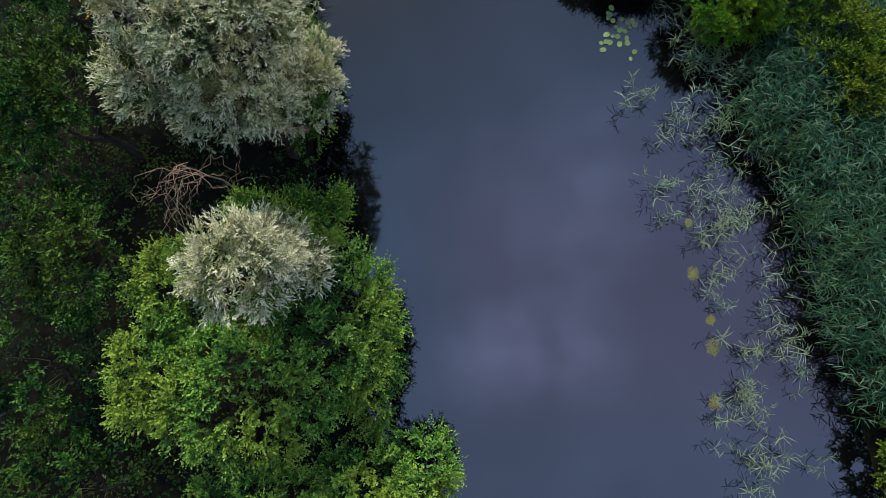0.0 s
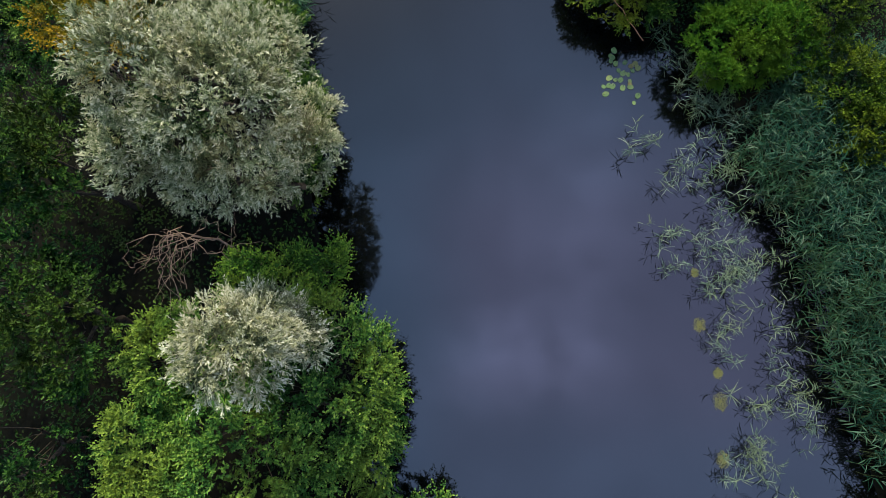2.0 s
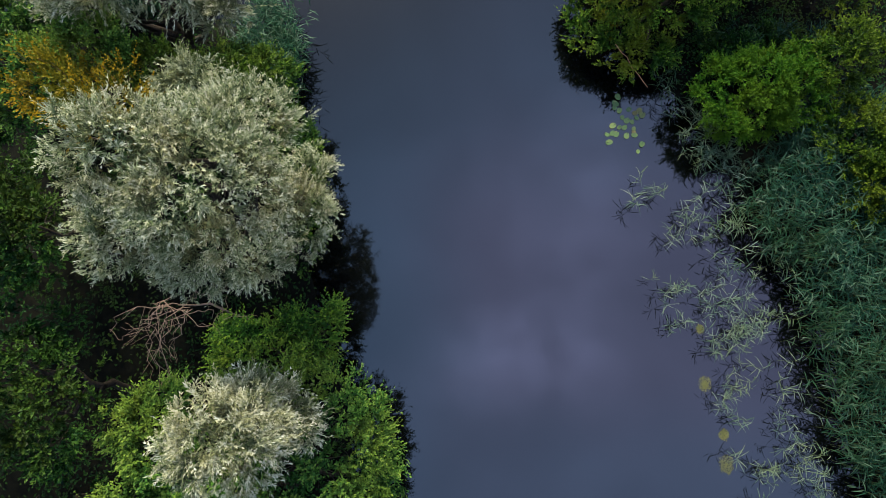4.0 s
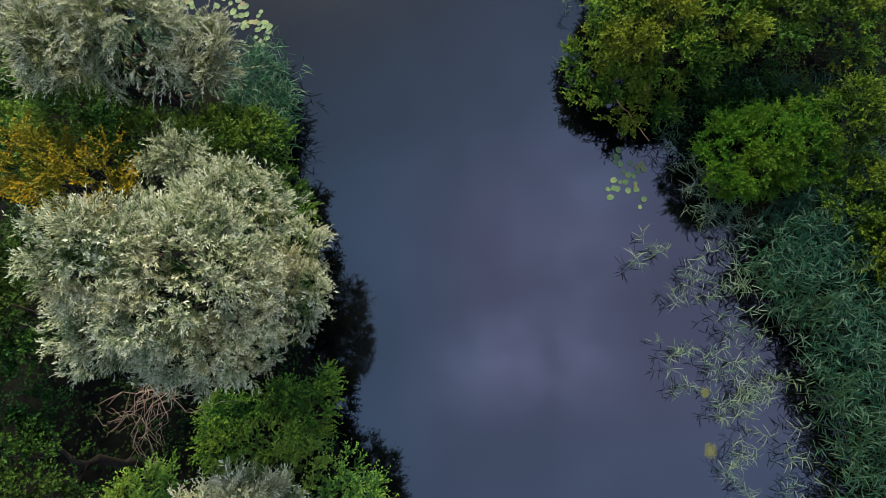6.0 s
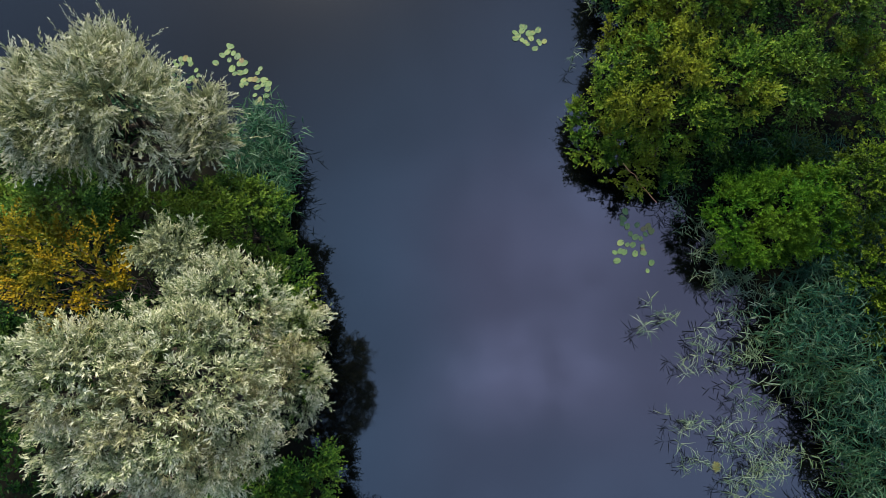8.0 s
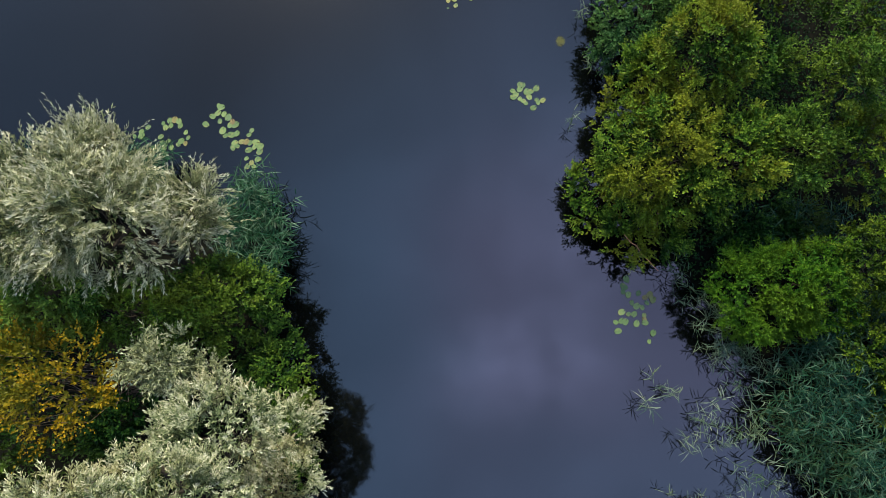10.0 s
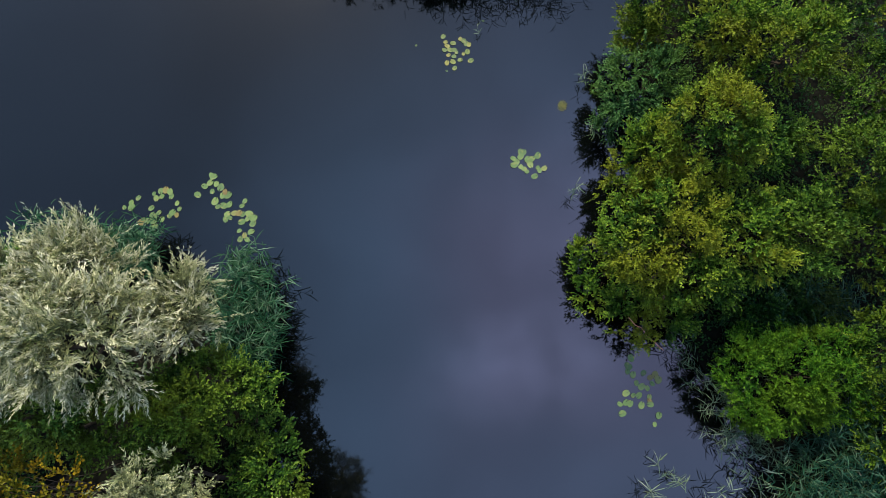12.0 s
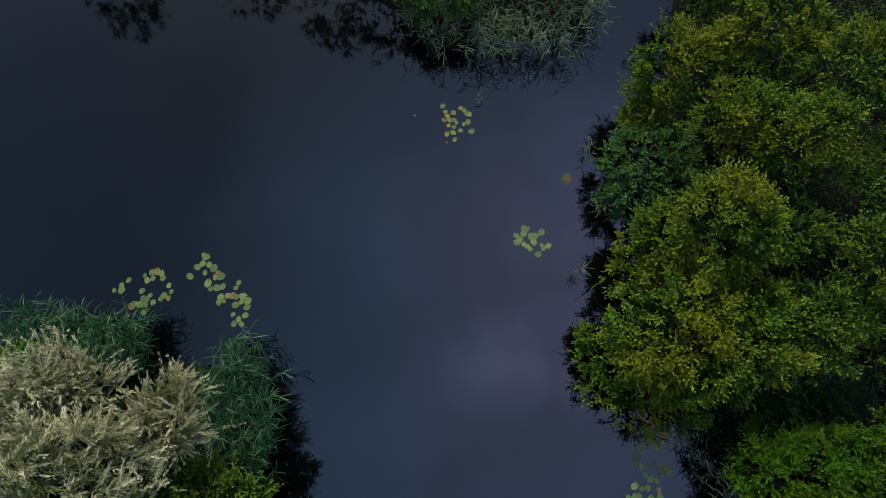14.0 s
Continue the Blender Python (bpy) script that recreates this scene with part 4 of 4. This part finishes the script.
# ---- water lilies ----


def pad_mesh(seed):
    """A lily pad: an oval with a notch, a raised rim and a slight wave."""
    rng = np.random.default_rng(seed)
    bm = bmesh.new()
    seg = 22
    wave = rng.uniform(0, 6.28, 2)
    rings = []
    for r, z in ((0.12, 0.016), (0.6, 0.012), (0.93, 0.012), (1.0, 0.022)):
        ring = []
        for i in range(seg + 1):
            a = radians(7) + (2 * math.pi - radians(14)) * i / seg
            w = 1 + 0.03 * math.sin(3 * a + wave[0])
            ring.append(bm.verts.new((r * w * 1.28 * math.cos(a) * 0.5, r * w * math.sin(a) * 0.5, z + 0.012 * r * math.sin(2 * a + wave[1]) * (r > 0.9) + 0.012)))
        rings.append(ring)
    for a, c in zip(rings, rings[1:]):
        for i in range(seg):
            bm.faces.new((a[i], c[i], c[i + 1], a[i + 1]))
    bm.faces.new(rings[0])
    edge = [bm.verts.new((v.co.x * 0.97, v.co.y * 0.97, 0.002)) for v in rings[-1]]
    for i in range(seg):
        bm.faces.new((rings[-1][i], edge[i], edge[i + 1], rings[-1][i + 1]))
    bmesh.ops.recalc_face_normals(bm, faces=bm.faces)
    me = bpy.data.meshes.new("lily_pad")
    bm.to_mesh(me)
    bm.free()
    for f in me.polygons:
        f.use_smooth = True
    return me


PADS = [pad_mesh(i) for i in range(4)]
OLDPADS = [m.copy() for m in PADS]
for m in PADS:
    m.materials.append(M_PAD)
for m in OLDPADS:
    m.materials.append(M_OLDPAD)


def water_lily(centre, spots, size, label, meshes, seed):
    rng = np.random.default_rng(seed)
    lily = new("water_lily")
    lily.location = (*centre, 0)
    tagged(lily, label, "water lily", "water lilies")
    for i, (x, y) in enumerate(spots):
        ob = part("lily_pad", meshes[i % 4], lily)
        s = size * rng.uniform(0.64, 1.08)
        tip = rng.uniform(0, 360) if rng.random() < 0.5 else rng.normal(65, 25)
        ob.matrix_basis = pose(x, y, 0.002 + 0.004 * (i % 5), rng.normal() * 1.2, rng.normal() * 1.2, tip) @ Matrix.Scale(s, 4)


water_lily((3.5, 22.3), [(-0.28, 0.46), (-0.15, 0.43), (-0.28, 0.25), (-0.55, 0.17), (-0.54, -0.09), (-0.44, 0.02), (-0.29, -0.14), (-0.06, -0.34), (-0.02, 0.15), (0.15, 0.16), (0.07, -0.06), (0.36, 0.3), (0.35, -0.18), (0.41, -0.3), (0.59, -0.21), (0.22, -0.52), (-0.16, -0.23)],
           0.23, "small patch of green lily pads on open water", PADS, 1)
water_lily((-7.5, 20.5), [(-0.77, 1.27), (-0.68, 1.22), (-0.97, 0.84), (-0.78, 0.98), (-0.55, 0.93), (-0.38, 0.8), (-0.68, 0.64), (-0.29, 0.48), (-0.08, 0.5), (-0.2, 0.62), (-1.2, 0.51), (-0.54, 0.26), (-0.42, 0.05), (-0.2, 0.09), (0.0, 0.14), (-0.05, -0.23), (0.06, -0.37), (-0.1, -0.44), (0.21, -0.19), (0.38, -0.19), (0.52, -0.23), (0.46, 0.09), (0.55, 0.27), (0.75, -0.21), (0.71, -0.4), (0.92, -0.38), (0.91, -0.59), (0.5, -0.52), (0.44, -0.86), (0.87, -0.89), (0.64, -1.02), (0.5, -1.17), (0.75, -1.19)],
           0.24, "long patch of crowded green lily pads", PADS, 2)
water_lily((-10.2, 20.4), [(-1.13, 0.11), (-0.66, 0.48), (-0.89, 0.3), (-0.87, 0.12), (-0.1, 0.64), (-0.01, 0.47), (0.19, 0.54), (0.13, 0.75), (0.31, 0.79), (0.48, 0.72), (0.54, 0.55), (0.78, 0.28), (0.89, 0.06), (0.81, -0.17), (0.65, -0.08), (0.54, -0.21), (0.29, -0.33), (-0.14, 0.09), (-0.07, -0.17), (0.16, -0.08), (0.03, -0.21), (-0.46, -0.46), (-0.36, -0.35), (-0.2, -0.39), (0.01, -0.41), (0.08, -0.59), (-0.02, -0.66), (-0.57, -0.79)],
           0.22, "scattered green lily pads in front of a willow", PADS, 3)
water_lily((7.1, 14.1), [(-0.27, 1.03), (-0.42, 0.8), (-0.37, 0.74), (-0.42, 0.57), (-0.24, 0.46), (0.13, 0.52), (0.35, 0.37), (0.52, 0.46), (0.4, 0.17), (0.62, 0.29), (0.03, 0.06), (0.22, 0.01), (-0.14, 0.18), (-0.52, -0.16), (-0.28, -0.23), (-0.08, -0.23), (0.27, -0.28), (0.27, -0.41), (0.28, -0.53), (-0.55, -0.47), (-0.4, -0.5), (-0.75, -0.52), (-0.02, -0.56), (-0.69, -0.83), (0.54, -0.89), (0.38, -1.18)],
           0.21, "loose patch of green lily pads below an alder", PADS, 4)
water_lily((0.8, 27.0), [(-0.49, 0.59), (-0.39, 0.35), (-0.33, 0.18), (-0.1, 0.3), (-0.44, -0.01), (-0.23, 0.01), (-0.07, 0.01), (-0.28, -0.22), (-0.07, -0.28), (0.17, -0.43), (0.3, -0.16), (0.46, -0.07), (0.52, 0.24), (0.31, 0.41), (0.18, 0.49), (0.59, -0.45), (-0.34, -0.56), (-0.11, -0.51), (-0.04, -0.79), (0.03, -0.11), (0.41, 0.29)],
           0.19, "patch of yellowing lily pads near the far reeds", OLDPADS, 5)

# ---- dead branches, stick, weed ----


def arch(rng, a, c, rise, n=8):
    """A line from a to c that arches up and sways."""
    line = bent_line(rng, a, c, n, 0.05)
    line[:, 2] += rise * np.sin(np.linspace(0, np.pi, n))
    return line


def dead_branches():
    rng = np.random.default_rng(31)
    foot = np.array([-6.0, 6.3, 0.4])
    crown = np.array([-6.8, 6.25, 5.2])
    base = new("dead_branches")
    base.location = foot
    tagged(base, "bare pinkish-brown dead branches between two crowns", "dead branch")

    def piece(name, line, radii, parent, sides):
        v, f = tubes([(line, radii)], sides)
        return part(name, raw_mesh(name, v - foot, f, M_TWIG, True), parent)

    piece("trunk", bent_line(rng, foot, crown, 6, 0.03), np.linspace(0.05, 0.02, 6), base, 7)
    for i in range(15):
        left = i < 12
        a = rng.uniform(3.55, 4.75) if left else rng.uniform(-0.5, 0.1)
        reach = rng.uniform(1.0, 2.0) if left else rng.uniform(0.8, 1.4)
        far = crown + np.array([math.cos(a) * reach, math.sin(a) * reach, rng.uniform(-0.5, 0.2)])
        line = arch(rng, crown + rng.normal(size=3) * np.array([0.28, 0.20, 0.15]), far, rng.uniform(0.1, 0.6))
        bow = np.sin(np.linspace(0, np.pi, 8))[:, None] * np.array([[math.sin(a), -math.cos(a), 0]]) * rng.normal() * 0.32
        line = line + bow
        limb = piece("limb", line, np.linspace(0.012, 0.004, 8), base, 5)
        for j in range(4):
            k = rng.integers(2, 8)
            side = (line[-1] - line[0]) * rng.uniform(0.1, 0.3) + rng.normal(size=3) * np.array([0.32, 0.28, 0.10])
            twig = arch(rng, line[k], line[k] + side, rng.uniform(-0.08, 0.12), 5)
            piece("twig", twig, np.linspace(0.006, 0.003, 5), limb, 4)


dead_branches()
rng = np.random.default_rng(33)
v, f = tubes([(bent_line(rng, (6.32, 16.3, 1.75), (7.87, 15.37, 0.35), 7, 0.02), np.linspace(0.010, 0.018, 7))], 6)
tagged(new("stick", raw_mesh("stick", v, f, M_REDTWIG, True)), "reddish bare stick slanting into the water below an alder", "stick")

bit = pad_mesh(9)
bit.materials.append(M_PALEREED)
for x, y, turn in ((-0.75, 27.2, 20), (1.9, 28.3, 80), (0.45, 26.1, 140)):
    ob = new("floating_leaf", bit)
    ob.matrix_basis = pose(x, y, 0.002, 0, 0, turn) @ Matrix.Scale(0.09, 4)
    tagged(ob, "small pale leaf afloat on open water", "leaf", "floating leaves")

for i, (x, y, r) in enumerate([(9.3, 4.45, 0.27), (9.8, 1.82, 0.32), (9.8, 2.8, 0.2), (9.72, -0.06, 0.28), (9.28, 6.33, 0.15), (4.88, 24.64, 0.22)]):
    rng = np.random.default_rng(40 + i)
    n = 420
    q = ball(rng, n) * rng.uniform(0, 1, (n, 1)) ** 0.5
    p = np.stack([q[:, 0] * r * 0.8, q[:, 1] * r, np.full(n, 0.006)], 1)
    d = unit(np.stack([q[:, 0], q[:, 1], rng.uniform(0.0, 0.12, n)], 1) + ball(rng, n) * np.array([1.6, 1.6, 0.05]))
    v, f = leaf_arrays(p, d, np.tile([0, 0, 1.0], (n, 1)), rng.uniform(0.03, 0.08, n), rng.uniform(0.01, 0.022, n), "lance")
    v[:, 2] = np.maximum(v[:, 2], 0.004)
    ob = new("water_weed", raw_mesh("water_weed", v, f, M_ALGAE, False, np.repeat(rng.random(n), 4)))
    ob.location = (x, y, 0)
    tagged(ob, "pale yellowish tuft of water weed at the surface", "water weed", "tufts of water weed", "stuff")
